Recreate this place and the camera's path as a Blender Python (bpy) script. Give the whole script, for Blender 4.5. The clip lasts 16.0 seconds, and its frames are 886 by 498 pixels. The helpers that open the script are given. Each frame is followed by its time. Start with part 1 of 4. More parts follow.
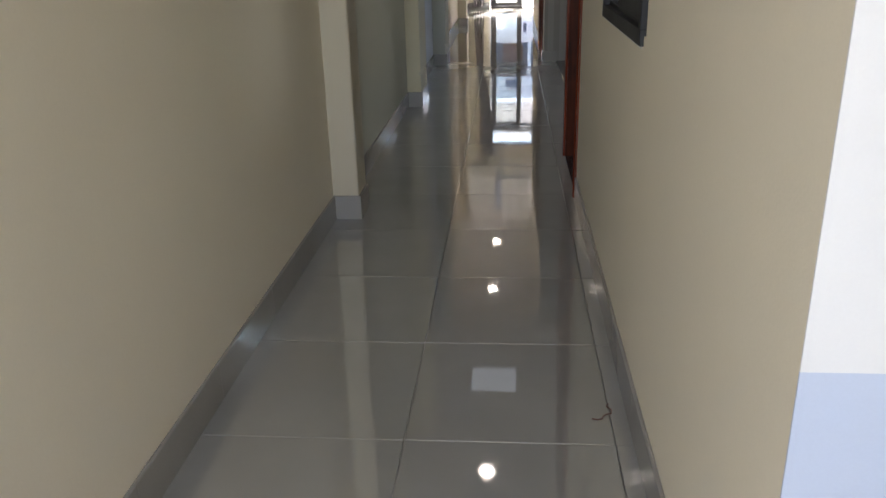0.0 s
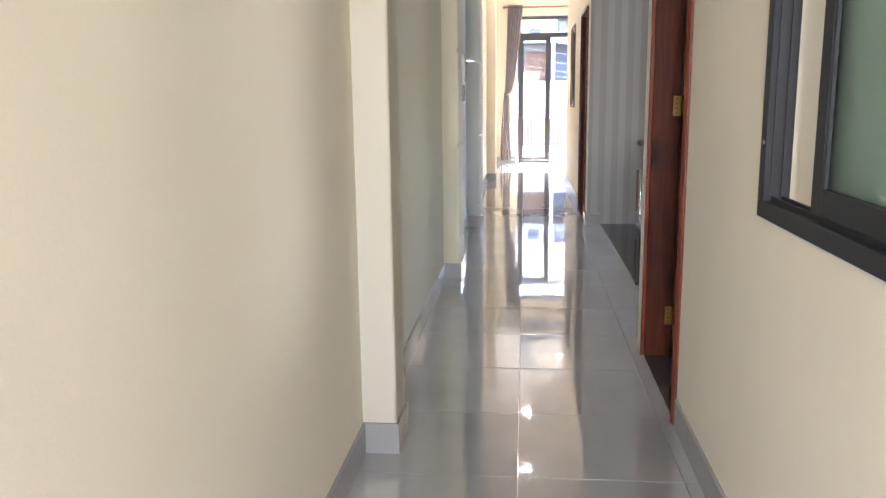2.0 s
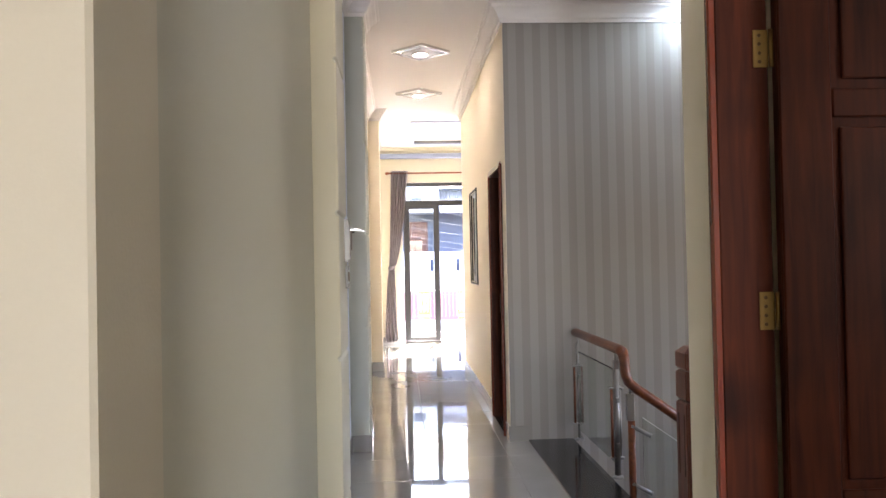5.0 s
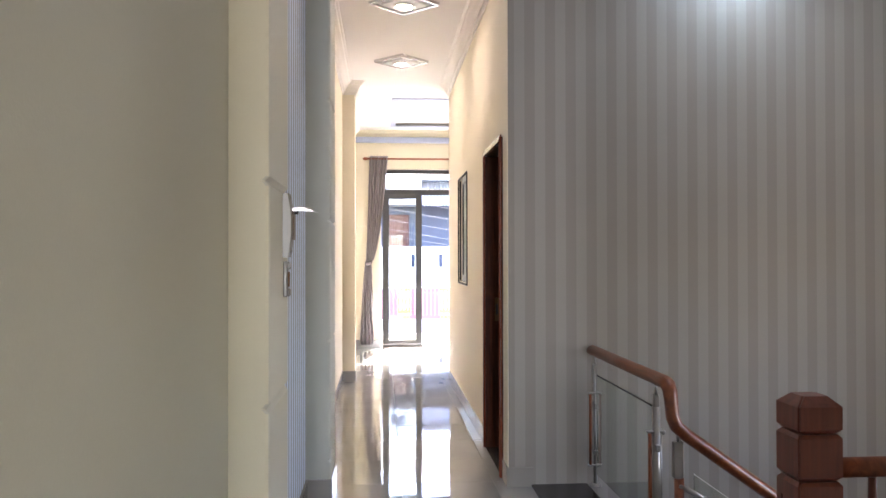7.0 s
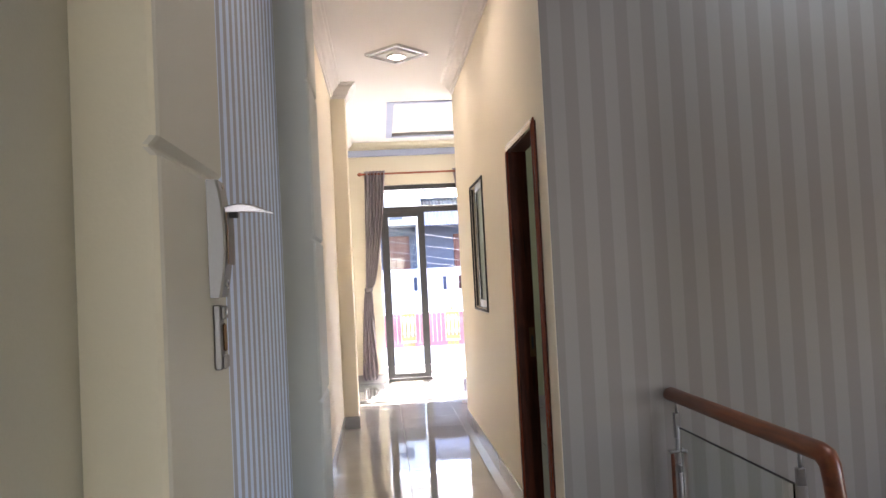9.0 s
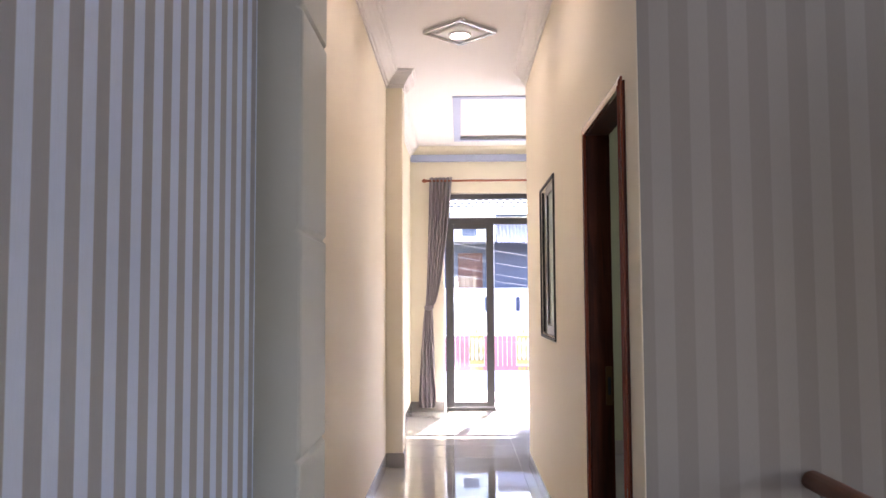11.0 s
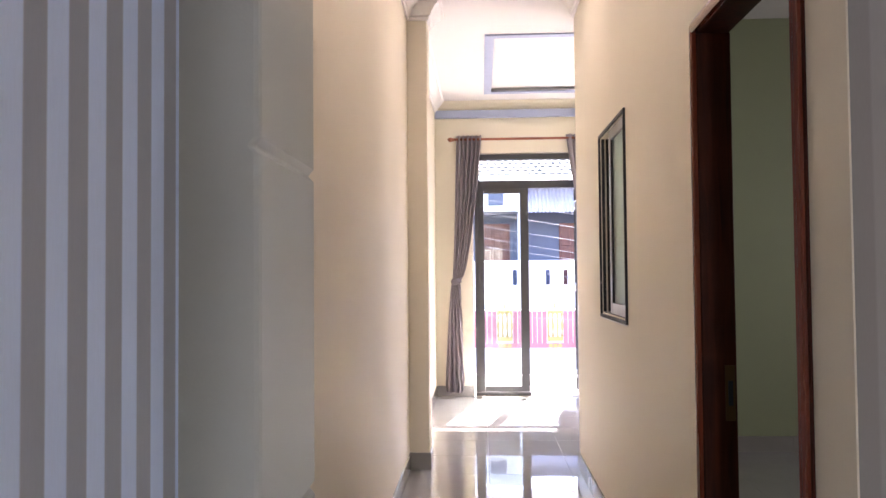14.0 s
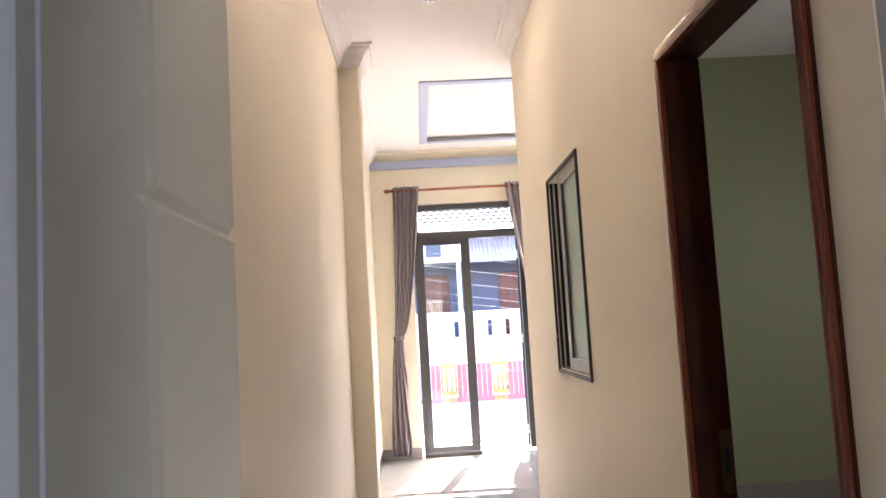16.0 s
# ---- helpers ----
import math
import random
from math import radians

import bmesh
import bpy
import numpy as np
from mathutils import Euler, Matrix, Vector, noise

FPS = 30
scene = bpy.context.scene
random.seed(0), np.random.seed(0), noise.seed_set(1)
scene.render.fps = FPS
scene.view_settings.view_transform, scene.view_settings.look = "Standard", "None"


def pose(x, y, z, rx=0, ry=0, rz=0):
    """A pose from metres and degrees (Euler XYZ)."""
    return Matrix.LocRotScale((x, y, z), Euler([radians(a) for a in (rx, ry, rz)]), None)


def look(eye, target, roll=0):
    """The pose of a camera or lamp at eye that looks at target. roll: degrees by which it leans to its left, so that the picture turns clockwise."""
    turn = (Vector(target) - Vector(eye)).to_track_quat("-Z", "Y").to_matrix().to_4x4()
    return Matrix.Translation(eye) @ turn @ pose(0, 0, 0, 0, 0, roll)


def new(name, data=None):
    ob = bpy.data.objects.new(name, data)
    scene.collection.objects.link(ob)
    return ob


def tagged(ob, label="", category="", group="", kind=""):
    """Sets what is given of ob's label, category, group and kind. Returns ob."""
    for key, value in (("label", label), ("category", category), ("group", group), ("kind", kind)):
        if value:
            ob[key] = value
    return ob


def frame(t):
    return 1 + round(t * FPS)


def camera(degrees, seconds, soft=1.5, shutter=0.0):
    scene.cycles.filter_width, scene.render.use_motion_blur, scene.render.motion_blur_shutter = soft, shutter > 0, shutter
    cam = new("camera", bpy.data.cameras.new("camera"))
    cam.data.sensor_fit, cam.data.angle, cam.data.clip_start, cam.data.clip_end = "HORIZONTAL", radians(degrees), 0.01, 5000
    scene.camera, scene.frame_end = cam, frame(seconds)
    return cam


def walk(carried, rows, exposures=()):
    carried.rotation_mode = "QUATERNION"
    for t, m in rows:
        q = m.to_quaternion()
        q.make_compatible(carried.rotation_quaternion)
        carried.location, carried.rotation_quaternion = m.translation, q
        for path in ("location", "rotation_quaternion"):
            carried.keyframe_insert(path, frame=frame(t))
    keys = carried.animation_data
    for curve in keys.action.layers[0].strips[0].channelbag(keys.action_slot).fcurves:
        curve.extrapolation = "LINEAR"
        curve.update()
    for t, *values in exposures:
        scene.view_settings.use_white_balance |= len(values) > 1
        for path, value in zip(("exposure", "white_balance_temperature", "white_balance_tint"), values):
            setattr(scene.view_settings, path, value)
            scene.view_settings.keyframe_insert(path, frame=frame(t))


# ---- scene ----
cam = camera(57.8, 16.0)
PATH = [
    (0, (-0.146, -1.408, 1.33), (-0.311, 0.453, 0.617), -1.5),
    (0.5, (-0.187, -1.284, 1.348), (-0.476, 0.592, 0.716), -2.1),
    (1, (-0.251, -1.06, 1.375), (-0.53, 0.852, 0.857), -1.2),
    (1.5, (-0.363, -0.729, 1.386), (-0.603, 1.21, 0.957), -1.1),
    (2, (-0.429, -0.427, 1.384), (-0.629, 1.527, 1.008), -0.7),
    (2.5, (-0.452, -0.054, 1.409), (-0.626, 1.914, 1.098), 0.4),
    (3, (-0.549, 0.264, 1.445), (-0.636, 2.251, 1.234), -0.9),
    (3.5, (-0.566, 0.637, 1.456), (-0.576, 2.635, 1.357), -1.1),
    (4, (-0.595, 1.004, 1.459), (-0.576, 3.004, 1.431), 0.3),
    (4.5, (-0.659, 1.355, 1.471), (-0.576, 3.353, 1.485), -0.5),
    (4.7, (-0.648, 1.502, 1.464), (-0.548, 3.5, 1.488), -1.1),
    (6.8, (-0.551, 2.913, 1.461), (-0.399, 4.907, 1.511), -0.2),
    (7, (-0.573, 3.076, 1.473), (-0.421, 5.07, 1.494), -0.1),
    (7.5, (-0.604, 3.391, 1.462), (-0.439, 5.383, 1.43), -0.6),
    (8, (-0.575, 3.724, 1.485), (-0.446, 5.72, 1.471), -0.4),
    (8.5, (-0.61, 4.053, 1.497), (-0.464, 6.047, 1.534), -2.1),
    (9, (-0.594, 4.338, 1.488), (-0.438, 6.331, 1.562), -2.9),
    (9.2, (-0.549, 4.451, 1.495), (-0.421, 6.445, 1.583), -2.4),
    (11.3, (-0.38, 5.572, 1.457), (-0.442, 7.567, 1.586), -0.3),
    (11.5, (-0.384, 5.634, 1.45), (-0.463, 7.629, 1.57), -0.3),
    (12, (-0.417, 5.852, 1.464), (-0.527, 7.846, 1.571), -0.8),
    (12.5, (-0.403, 6.036, 1.455), (-0.528, 8.029, 1.554), -1.0),
    (13, (-0.354, 6.239, 1.459), (-0.486, 8.232, 1.558), -0.6),
    (13.5, (-0.401, 6.422, 1.453), (-0.531, 8.416, 1.526), -0.4),
    (14, (-0.489, 6.595, 1.463), (-0.584, 8.592, 1.527), -0.5),
    (14.5, (-0.519, 6.764, 1.448), (-0.553, 8.763, 1.499), -0.5),
    (15, (-0.517, 6.951, 1.476), (-0.509, 8.949, 1.569), -1.2),
    (15.5, (-0.534, 6.986, 1.489), (-0.483, 8.98, 1.634), -2.1),
    (16, (-0.539, 6.942, 1.505), (-0.472, 8.932, 1.693), -3.3),
]
EXPOSURES = [
    (0.0, 2.53, 6550, 17),
    (0.5, 2.97, 6350, 25),
    (1.0, 3.49, 6300, 26),
    (1.5, 3.9, 6300, 25),
    (2.0, 4.22, 6350, 22),
    (2.5, 3.95, 6500, 19),
    (3.5, 3.96, 6600, 20),
    (4.5, 4.04, 6700, 23),
    (7.0, 3.97, 6500, 23),
    (8.0, 3.85, 6500, 23),
    (9.0, 3.61, 6500, 24),
    (11.5, 3.49, 6400, 31),
    (13.5, 3.44, 6400, 31),
    (15.5, 3.43, 6650, 29),
    (16.0, 3.43, 6650, 28),
]
walk(cam, [(t, look(eye, target, roll)) for t, eye, target, roll in PATH], EXPOSURES)

# ---- world, sun, large lights ----
SUN_UP, SUN_SIDE = 51.0, 12.0
world = bpy.data.worlds.new("sky")
scene.world = world
world.use_nodes = True
wn = world.node_tree
sky = wn.nodes.new("ShaderNodeTexSky")
sky.sky_type, sky.sun_disc = "NISHITA", False
sky.sun_elevation, sky.sun_rotation = radians(SUN_UP), radians(SUN_SIDE)
wn.links.new(sky.outputs["Color"], wn.nodes["Background"].inputs["Color"])
wn.nodes["Background"].inputs["Strength"].default_value = 0.15
sun_data = bpy.data.lights.new("sun", "SUN")
sun_data.energy, sun_data.angle, sun_data.color = 5.0, radians(0.5), (1.0, 0.95, 0.86)
sun = new("sun", sun_data)
su, ss = radians(SUN_UP), radians(SUN_SIDE)
sun.matrix_world = look((math.sin(ss) * math.cos(su) * 50, math.cos(ss) * math.cos(su) * 50, math.sin(su) * 50), (0, 0, 0))


# area lamps out of sight, added where the rooms need brightening
def area_light(name, at, towards, wide, high, watts, colour):
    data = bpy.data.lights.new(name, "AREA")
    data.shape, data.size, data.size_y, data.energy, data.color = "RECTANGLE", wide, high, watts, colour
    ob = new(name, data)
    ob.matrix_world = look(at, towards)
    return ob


# added lamp in an unseen rear opening, for the light from behind
area_light("fill_rear", (-0.66, -3.48, 1.65), (2.2, 1.0, 1.8), 0.56, 1.45, 13.6, (0.92, 0.97, 1.0))
# added overhead lamp that brightens the stairwell walls
area_light("fill_stair_top", (1.9, 6.9, 3.53), (1.9, 6.9, 0.0), 1.4, 1.3, 1.1, (0.90, 0.96, 1.0))
# added warm lamp, out of sight, for the striped walls by the stairs
area_light("fill_stair_side", (3.19, 6.0, 1.0), (0.6, 7.4, 1.1), 1.0, 1.4, 0.6, (1.0, 0.84, 0.68))
# added lamp in a hidden opening, lifts the front room and hall
area_light("fill_front", (2.4, 16.28, 1.7), (1.2, 12.0, 2.0), 1.7, 1.5, 5.6, (1.0, 0.93, 0.86))
# added fill lamps inside the two side rooms, no opening behind them
area_light("fill_side_room", (3.58, 11.2, 1.7), (0.3, 11.2, 1.2), 1.3, 1.2, 2.9, (0.95, 1.0, 0.97))
area_light("fill_rear_room", (3.18, 1.6, 1.7), (0.3, 1.6, 1.2), 1.3, 1.2, 4.5, (0.95, 1.0, 0.98))

# ---- small builders ----
Z = Vector((0, 0, 1))


def box(bm, x0, x1, y0, y1, z0, z1, bevel=0.0, segments=1):
    vs = [bm.verts.new(c) for c in ((x0, y0, z0), (x1, y0, z0), (x1, y1, z0), (x0, y1, z0),
                                    (x0, y0, z1), (x1, y0, z1), (x1, y1, z1), (x0, y1, z1))]
    fs = [bm.faces.new([vs[i] for i in f]) for f in ((0, 3, 2, 1), (4, 5, 6, 7), (0, 1, 5, 4), (1, 2, 6, 5), (2, 3, 7, 6), (3, 0, 4, 7))]
    if bevel:
        edges = list({e for f in fs for e in f.edges})
        bmesh.ops.bevel(bm, geom=edges, offset=bevel, segments=segments, affect="EDGES", profile=0.5)
    return bm


def cube(*a, **k):
    return box(bmesh.new(), *a, **k)


def tube(bm, a, b, r, sides=16, r2=None):
    a, b = Vector(a), Vector(b)
    q = (b - a).to_track_quat("Z", "Y").to_matrix()
    r2 = r if r2 is None else r2
    rings = []
    for p, rr in ((a, r), (b, r2)):
        rings.append([bm.verts.new(p + q @ Vector((rr * math.cos(2 * math.pi * i / sides), rr * math.sin(2 * math.pi * i / sides), 0))) for i in range(sides)])
    for i in range(sides):
        j = (i + 1) % sides
        bm.faces.new((rings[0][i], rings[0][j], rings[1][j], rings[1][i])).smooth = True
    bm.faces.new(rings[0][::-1]), bm.faces.new(rings[1])
    return bm


def lathe(bm, profile, centre=(0, 0, 0), sides=24):
    """profile: (radius, height) from bottom to top."""
    c = Vector(centre)
    rings = [[bm.verts.new(c + Vector((r * math.cos(2 * math.pi * i / sides), r * math.sin(2 * math.pi * i / sides), h))) for i in range(sides)] for r, h in profile]
    for a, b in zip(rings, rings[1:]):
        for i in range(sides):
            j = (i + 1) % sides
            bm.faces.new((a[i], a[j], b[j], b[i])).smooth = True
    bm.faces.new(rings[0][::-1]), bm.faces.new(rings[-1])
    return bm


def sweep(bm, path, profile, closed_profile=True, up=Z, smooth=False):
    """A profile of (side, up) pairs carried along a path of points, mitred at the turns."""
    pts = [Vector(p) for p in path]
    rings = []
    for i, p in enumerate(pts):
        d0 = (p - pts[i - 1]).normalized() if i else None
        d1 = (pts[i + 1] - p).normalized() if i < len(pts) - 1 else None
        d = ((d0 or d1) + (d1 or d0)).normalized()
        side = d.cross(up).normalized()
        lift = side.cross(d).normalized()
        k = 1.0
        if d0 and d1:
            k = 1 / max(0.3, d.dot(d0))
        s = k if abs((d1 or d0).z - (d0 or d1).z) < 1e-4 else 1.0
        u = k if s == 1.0 else 1.0
        rings.append([bm.verts.new(p + side * (a * s) + lift * (b * u)) for a, b in profile])
    n = len(profile)
    for a, b in zip(rings, rings[1:]):
        for i in range(n if closed_profile else n - 1):
            j = (i + 1) % n
            f = bm.faces.new((a[i], b[i], b[j], a[j]))
            f.smooth = smooth
    if closed_profile:
        bm.faces.new(rings[0]), bm.faces.new(rings[-1][::-1])
    bmesh.ops.recalc_face_normals(bm, faces=bm.faces)
    return bm


def mesh(name, bm, material):
    me = bpy.data.meshes.new(name)
    bmesh.ops.recalc_face_normals(bm, faces=bm.faces)
    bm.to_mesh(me)
    bm.free()
    me.materials.append(material)
    return me


def thing(name, bm, material, label="", category="", group="", kind=""):
    return tagged(new(name, mesh(name, bm, material)), label, category, group, kind)


def root(name, at, label, category, group="", kind=""):
    ob = new(name)
    ob.location = at
    ob.empty_display_size = 0.1
    return tagged(ob, label, category, group, kind)


def part(name, bm, material, parent, label=""):
    """A mesh under a thing or part; its bmesh is in world places."""
    ob = new(name, mesh(name, bm, material))
    ob.parent = parent
    base = parent
    where = Matrix.Identity(4)
    while base:
        where = base.matrix_basis @ where
        base = base.parent
    ob.data.transform(where.inverted())
    if label:
        ob["label"] = label
    return ob


# ---- materials ----
def nodes_of(name):
    m = bpy.data.materials.new(name)
    m.use_nodes = True
    return m, m.node_tree.nodes, m.node_tree.links, m.node_tree.nodes["Principled BSDF"]


def noise_node(n, l, scale, detail=4.0, stretch=None):
    tex = n.new("ShaderNodeTexNoise")
    tex.inputs["Scale"].default_value, tex.inputs["Detail"].default_value = scale, detail
    geo = n.new("ShaderNodeNewGeometry")
    src = geo.outputs["Position"]
    if stretch:
        mp = n.new("ShaderNodeMapping")
        mp.inputs["Scale"].default_value = stretch
        l.new(src, mp.inputs["Vector"])
        src = mp.outputs["Vector"]
    l.new(src, tex.inputs["Vector"])
    return tex


def paint(name, colour, rough=0.5, spread=0.05, metal=0.0, bump=0.03, fine=220.0, coarse=2.2, coat=0.0, stretch=None, rough_spread=0.08, specular=0.5):
    """A surface with a broad unevenness, a fine grain and a fine relief."""
    m, n, l, b = nodes_of(name)
    big, small = noise_node(n, l, coarse, 5.0, stretch), noise_node(n, l, fine, 3.0, stretch)
    mix = n.new("ShaderNodeMix")
    mix.data_type = "FLOAT"
    mix.inputs[0].default_value = 0.4
    l.new(big.outputs["Fac"], mix.inputs[2]), l.new(small.outputs["Fac"], mix.inputs[3])
    ramp = n.new("ShaderNodeValToRGB")
    ramp.color_ramp.elements[0].position, ramp.color_ramp.elements[1].position = 0.3, 0.7
    ramp.color_ramp.elements[0].color = (*[c * (1 - spread) for c in colour], 1)
    ramp.color_ramp.elements[1].color = (*[min(1, c * (1 + spread)) for c in colour], 1)
    l.new(mix.outputs[0], ramp.inputs["Fac"]), l.new(ramp.outputs["Color"], b.inputs["Base Color"])
    rr = n.new("ShaderNodeMapRange")
    rr.inputs["To Min"].default_value, rr.inputs["To Max"].default_value = max(0.02, rough - rough_spread), min(1, rough + rough_spread)
    l.new(big.outputs["Fac"], rr.inputs["Value"]), l.new(rr.outputs["Result"], b.inputs["Roughness"])
    b.inputs["Metallic"].default_value = metal
    b.inputs["Coat Weight"].default_value = coat
    b.inputs["Coat Roughness"].default_value = 0.12
    b.inputs["Specular IOR Level"].default_value = specular
    if bump:
        bp = n.new("ShaderNodeBump")
        bp.inputs["Strength"].default_value, bp.inputs["Distance"].default_value = bump, 0.01
        l.new(small.outputs["Fac"], bp.inputs["Height"]), l.new(bp.outputs["Normal"], b.inputs["Normal"])
    return m


def wood(name, dark, light, rough=0.25, coat=0.6, along="z", scale=1.0, specular=0.5, knots=0.0):
    m, n, l, b = nodes_of(name)
    s = {"x": (1.2, 16, 16), "y": (16, 1.2, 16), "z": (16, 16, 1.2)}[along]
    grain = noise_node(n, l, 2.4 * scale, 6.0, s)
    grain.inputs["Distortion"].default_value = 0.6
    broad = noise_node(n, l, 3.0, 3.0)
    mix = n.new("ShaderNodeMix")
    mix.data_type = "FLOAT"
    mix.inputs[0].default_value = 0.35
    l.new(grain.outputs["Fac"], mix.inputs[2]), l.new(broad.outputs["Fac"], mix.inputs[3])
    ramp = n.new("ShaderNodeValToRGB")
    ramp.color_ramp.elements[0].position, ramp.color_ramp.elements[1].position = 0.34, 0.68
    ramp.color_ramp.elements[0].color, ramp.color_ramp.elements[1].color = (*dark, 1), (*light, 1)
    l.new(mix.outputs[0], ramp.inputs["Fac"])
    blot = noise_node(n, l, 2.3, 1.5, (1.6, 1.6, 1.0))
    spot = n.new("ShaderNodeMapRange")
    spot.inputs["From Min"].default_value, spot.inputs["From Max"].default_value = 0.60, 0.74
    spot.inputs["To Min"].default_value, spot.inputs["To Max"].default_value = 1.0, 1.0 - knots
    l.new(blot.outputs["Fac"], spot.inputs["Value"])
    stained = n.new("ShaderNodeMix")
    stained.data_type, stained.blend_type = "RGBA", "MULTIPLY"
    stained.inputs[0].default_value = 1.0
    l.new(ramp.outputs["Color"], stained.inputs[6]), l.new(spot.outputs["Result"], stained.inputs[7])
    l.new(stained.outputs[2], b.inputs["Base Color"])
    b.inputs["Roughness"].default_value = rough
    b.inputs["Coat Weight"].default_value, b.inputs["Coat Roughness"].default_value = coat, 0.1
    b.inputs["Specular IOR Level"].default_value = specular
    bp = n.new("ShaderNodeBump")
    bp.inputs["Strength"].default_value, bp.inputs["Distance"].default_value = 0.05, 0.004
    l.new(grain.outputs["Fac"], bp.inputs["Height"]), l.new(bp.outputs["Normal"], b.inputs["Normal"])
    return m


def wallpaper(name, axis, period, start, dark, pale):
    """Vertical stripes: matt taupe and pearly blue-white, with a fine vertical weave."""
    m, n, l, b = nodes_of(name)
    geo, sep = n.new("ShaderNodeNewGeometry"), n.new("ShaderNodeSeparateXYZ")
    l.new(geo.outputs["Position"], sep.inputs[0])
    sub, div, frac = n.new("ShaderNodeMath"), n.new("ShaderNodeMath"), n.new("ShaderNodeMath")
    sub.operation, div.operation, frac.operation = "SUBTRACT", "DIVIDE", "FRACT"
    sub.inputs[1].default_value, div.inputs[1].default_value = start, period
    l.new(sep.outputs[axis], sub.inputs[0]), l.new(sub.outputs[0], div.inputs[0]), l.new(div.outputs[0], frac.inputs[0])
    ramp = n.new("ShaderNodeValToRGB")
    e = ramp.color_ramp.elements
    e[0].position, e[0].color = 0.0, (0, 0, 0, 1)
    e[1].position, e[1].color = 0.46, (0, 0, 0, 1)
    for p, v in ((0.5, 1), (0.96, 1), (1.0, 0)):
        k = e.new(p)
        k.color = (v, v, v, 1)
    l.new(frac.outputs[0], ramp.inputs["Fac"])
    weave = noise_node(n, l, 30.0, 3.0, (12, 12, 1.2))
    broad = noise_node(n, l, 1.8, 4.0)
    mix = n.new("ShaderNodeMix")
    mix.data_type = "RGBA"
    mix.inputs[6].default_value, mix.inputs[7].default_value = (*dark, 1), (*pale, 1)
    l.new(ramp.outputs["Color"], mix.inputs[0])
    tone = n.new("ShaderNodeMapRange")
    tone.inputs["To Min"].default_value, tone.inputs["To Max"].default_value = 0.88, 1.1
    add = n.new("ShaderNodeMix")
    add.data_type = "FLOAT"
    add.inputs[0].default_value = 0.5
    l.new(weave.outputs["Fac"], add.inputs[2]), l.new(broad.outputs["Fac"], add.inputs[3]), l.new(add.outputs[0], tone.inputs["Value"])
    mul = n.new("ShaderNodeMix")
    mul.data_type, mul.blend_type = "RGBA", "MULTIPLY"
    mul.inputs[0].default_value = 1.0
    l.new(mix.outputs[2], mul.inputs[6]), l.new(tone.outputs["Result"], mul.inputs[7])
    l.new(mul.outputs[2], b.inputs["Base Color"])
    rr = n.new("ShaderNodeMapRange")
    rr.inputs["To Min"].default_value, rr.inputs["To Max"].default_value = 0.68, 0.52
    l.new(ramp.outputs["Color"], rr.inputs["Value"]), l.new(rr.outputs["Result"], b.inputs["Roughness"])
    bp = n.new("ShaderNodeBump")
    bp.inputs["Strength"].default_value, bp.inputs["Distance"].default_value = 0.08, 0.003
    l.new(weave.outputs["Fac"], bp.inputs["Height"]), l.new(bp.outputs["Normal"], b.inputs["Normal"])
    return m


def tile_mat(name, colour, rough):
    """Polished tile, each one a shade apart, with a faint cloud and dust that dulls the gloss."""
    m, n, l, b = nodes_of(name)
    info = n.new("ShaderNodeObjectInfo")
    cloud, dust = noise_node(n, l, 2.6, 6.0), noise_node(n, l, 9.0, 6.0)
    tone = n.new("ShaderNodeMath")
    tone.operation = "MULTIPLY_ADD"
    tone.inputs[1].default_value, tone.inputs[2].default_value = 0.045, 0.955
    l.new(info.outputs["Random"], tone.inputs[0])
    ramp = n.new("ShaderNodeValToRGB")
    ramp.color_ramp.elements[0].position, ramp.color_ramp.elements[1].position = 0.35, 0.7
    ramp.color_ramp.elements[0].color = (*[c * 0.94 for c in colour], 1)
    ramp.color_ramp.elements[1].color = (*[c * 1.04 for c in colour], 1)
    l.new(cloud.outputs["Fac"], ramp.inputs["Fac"])
    mul = n.new("ShaderNodeMix")
    mul.data_type, mul.blend_type = "RGBA", "MULTIPLY"
    mul.inputs[0].default_value = 1.0
    l.new(ramp.outputs["Color"], mul.inputs[6]), l.new(tone.outputs[0], mul.inputs[7]), l.new(mul.outputs[2], b.inputs["Base Color"])
    rr = n.new("ShaderNodeMapRange")
    rr.inputs["From Min"].default_value, rr.inputs["From Max"].default_value = 0.35, 0.75
    rr.inputs["To Min"].default_value, rr.inputs["To Max"].default_value = rough, rough + 0.04
    l.new(dust.outputs["Fac"], rr.inputs["Value"]), l.new(rr.outputs["Result"], b.inputs["Roughness"])
    b.inputs["Specular IOR Level"].default_value = 1.0
    b.inputs["IOR"].default_value = 2.2
    wave = noise_node(n, l, 3.5, 1.0)
    bp = n.new("ShaderNodeBump")
    bp.inputs["Strength"].default_value, bp.inputs["Distance"].default_value = 0.02, 0.01
    l.new(wave.outputs["Fac"], bp.inputs["Height"]), l.new(bp.outputs["Normal"], b.inputs["Normal"])
    return m


def glow(name, colour, strength):
    m, n, l, b = nodes_of(name)
    b.inputs["Base Color"].default_value = (0.9, 0.9, 0.9, 1)
    b.inputs["Emission Color"].default_value, b.inputs["Emission Strength"].default_value = (*colour, 1), strength
    return m


def glass_mat(name, colour, rough, ior=1.45):
    m, n, l, b = nodes_of(name)
    b.inputs["Base Color"].default_value = (*colour, 1)
    b.inputs["Transmission Weight"].default_value, b.inputs["Roughness"].default_value, b.inputs["IOR"].default_value = 1.0, rough, ior
    return m


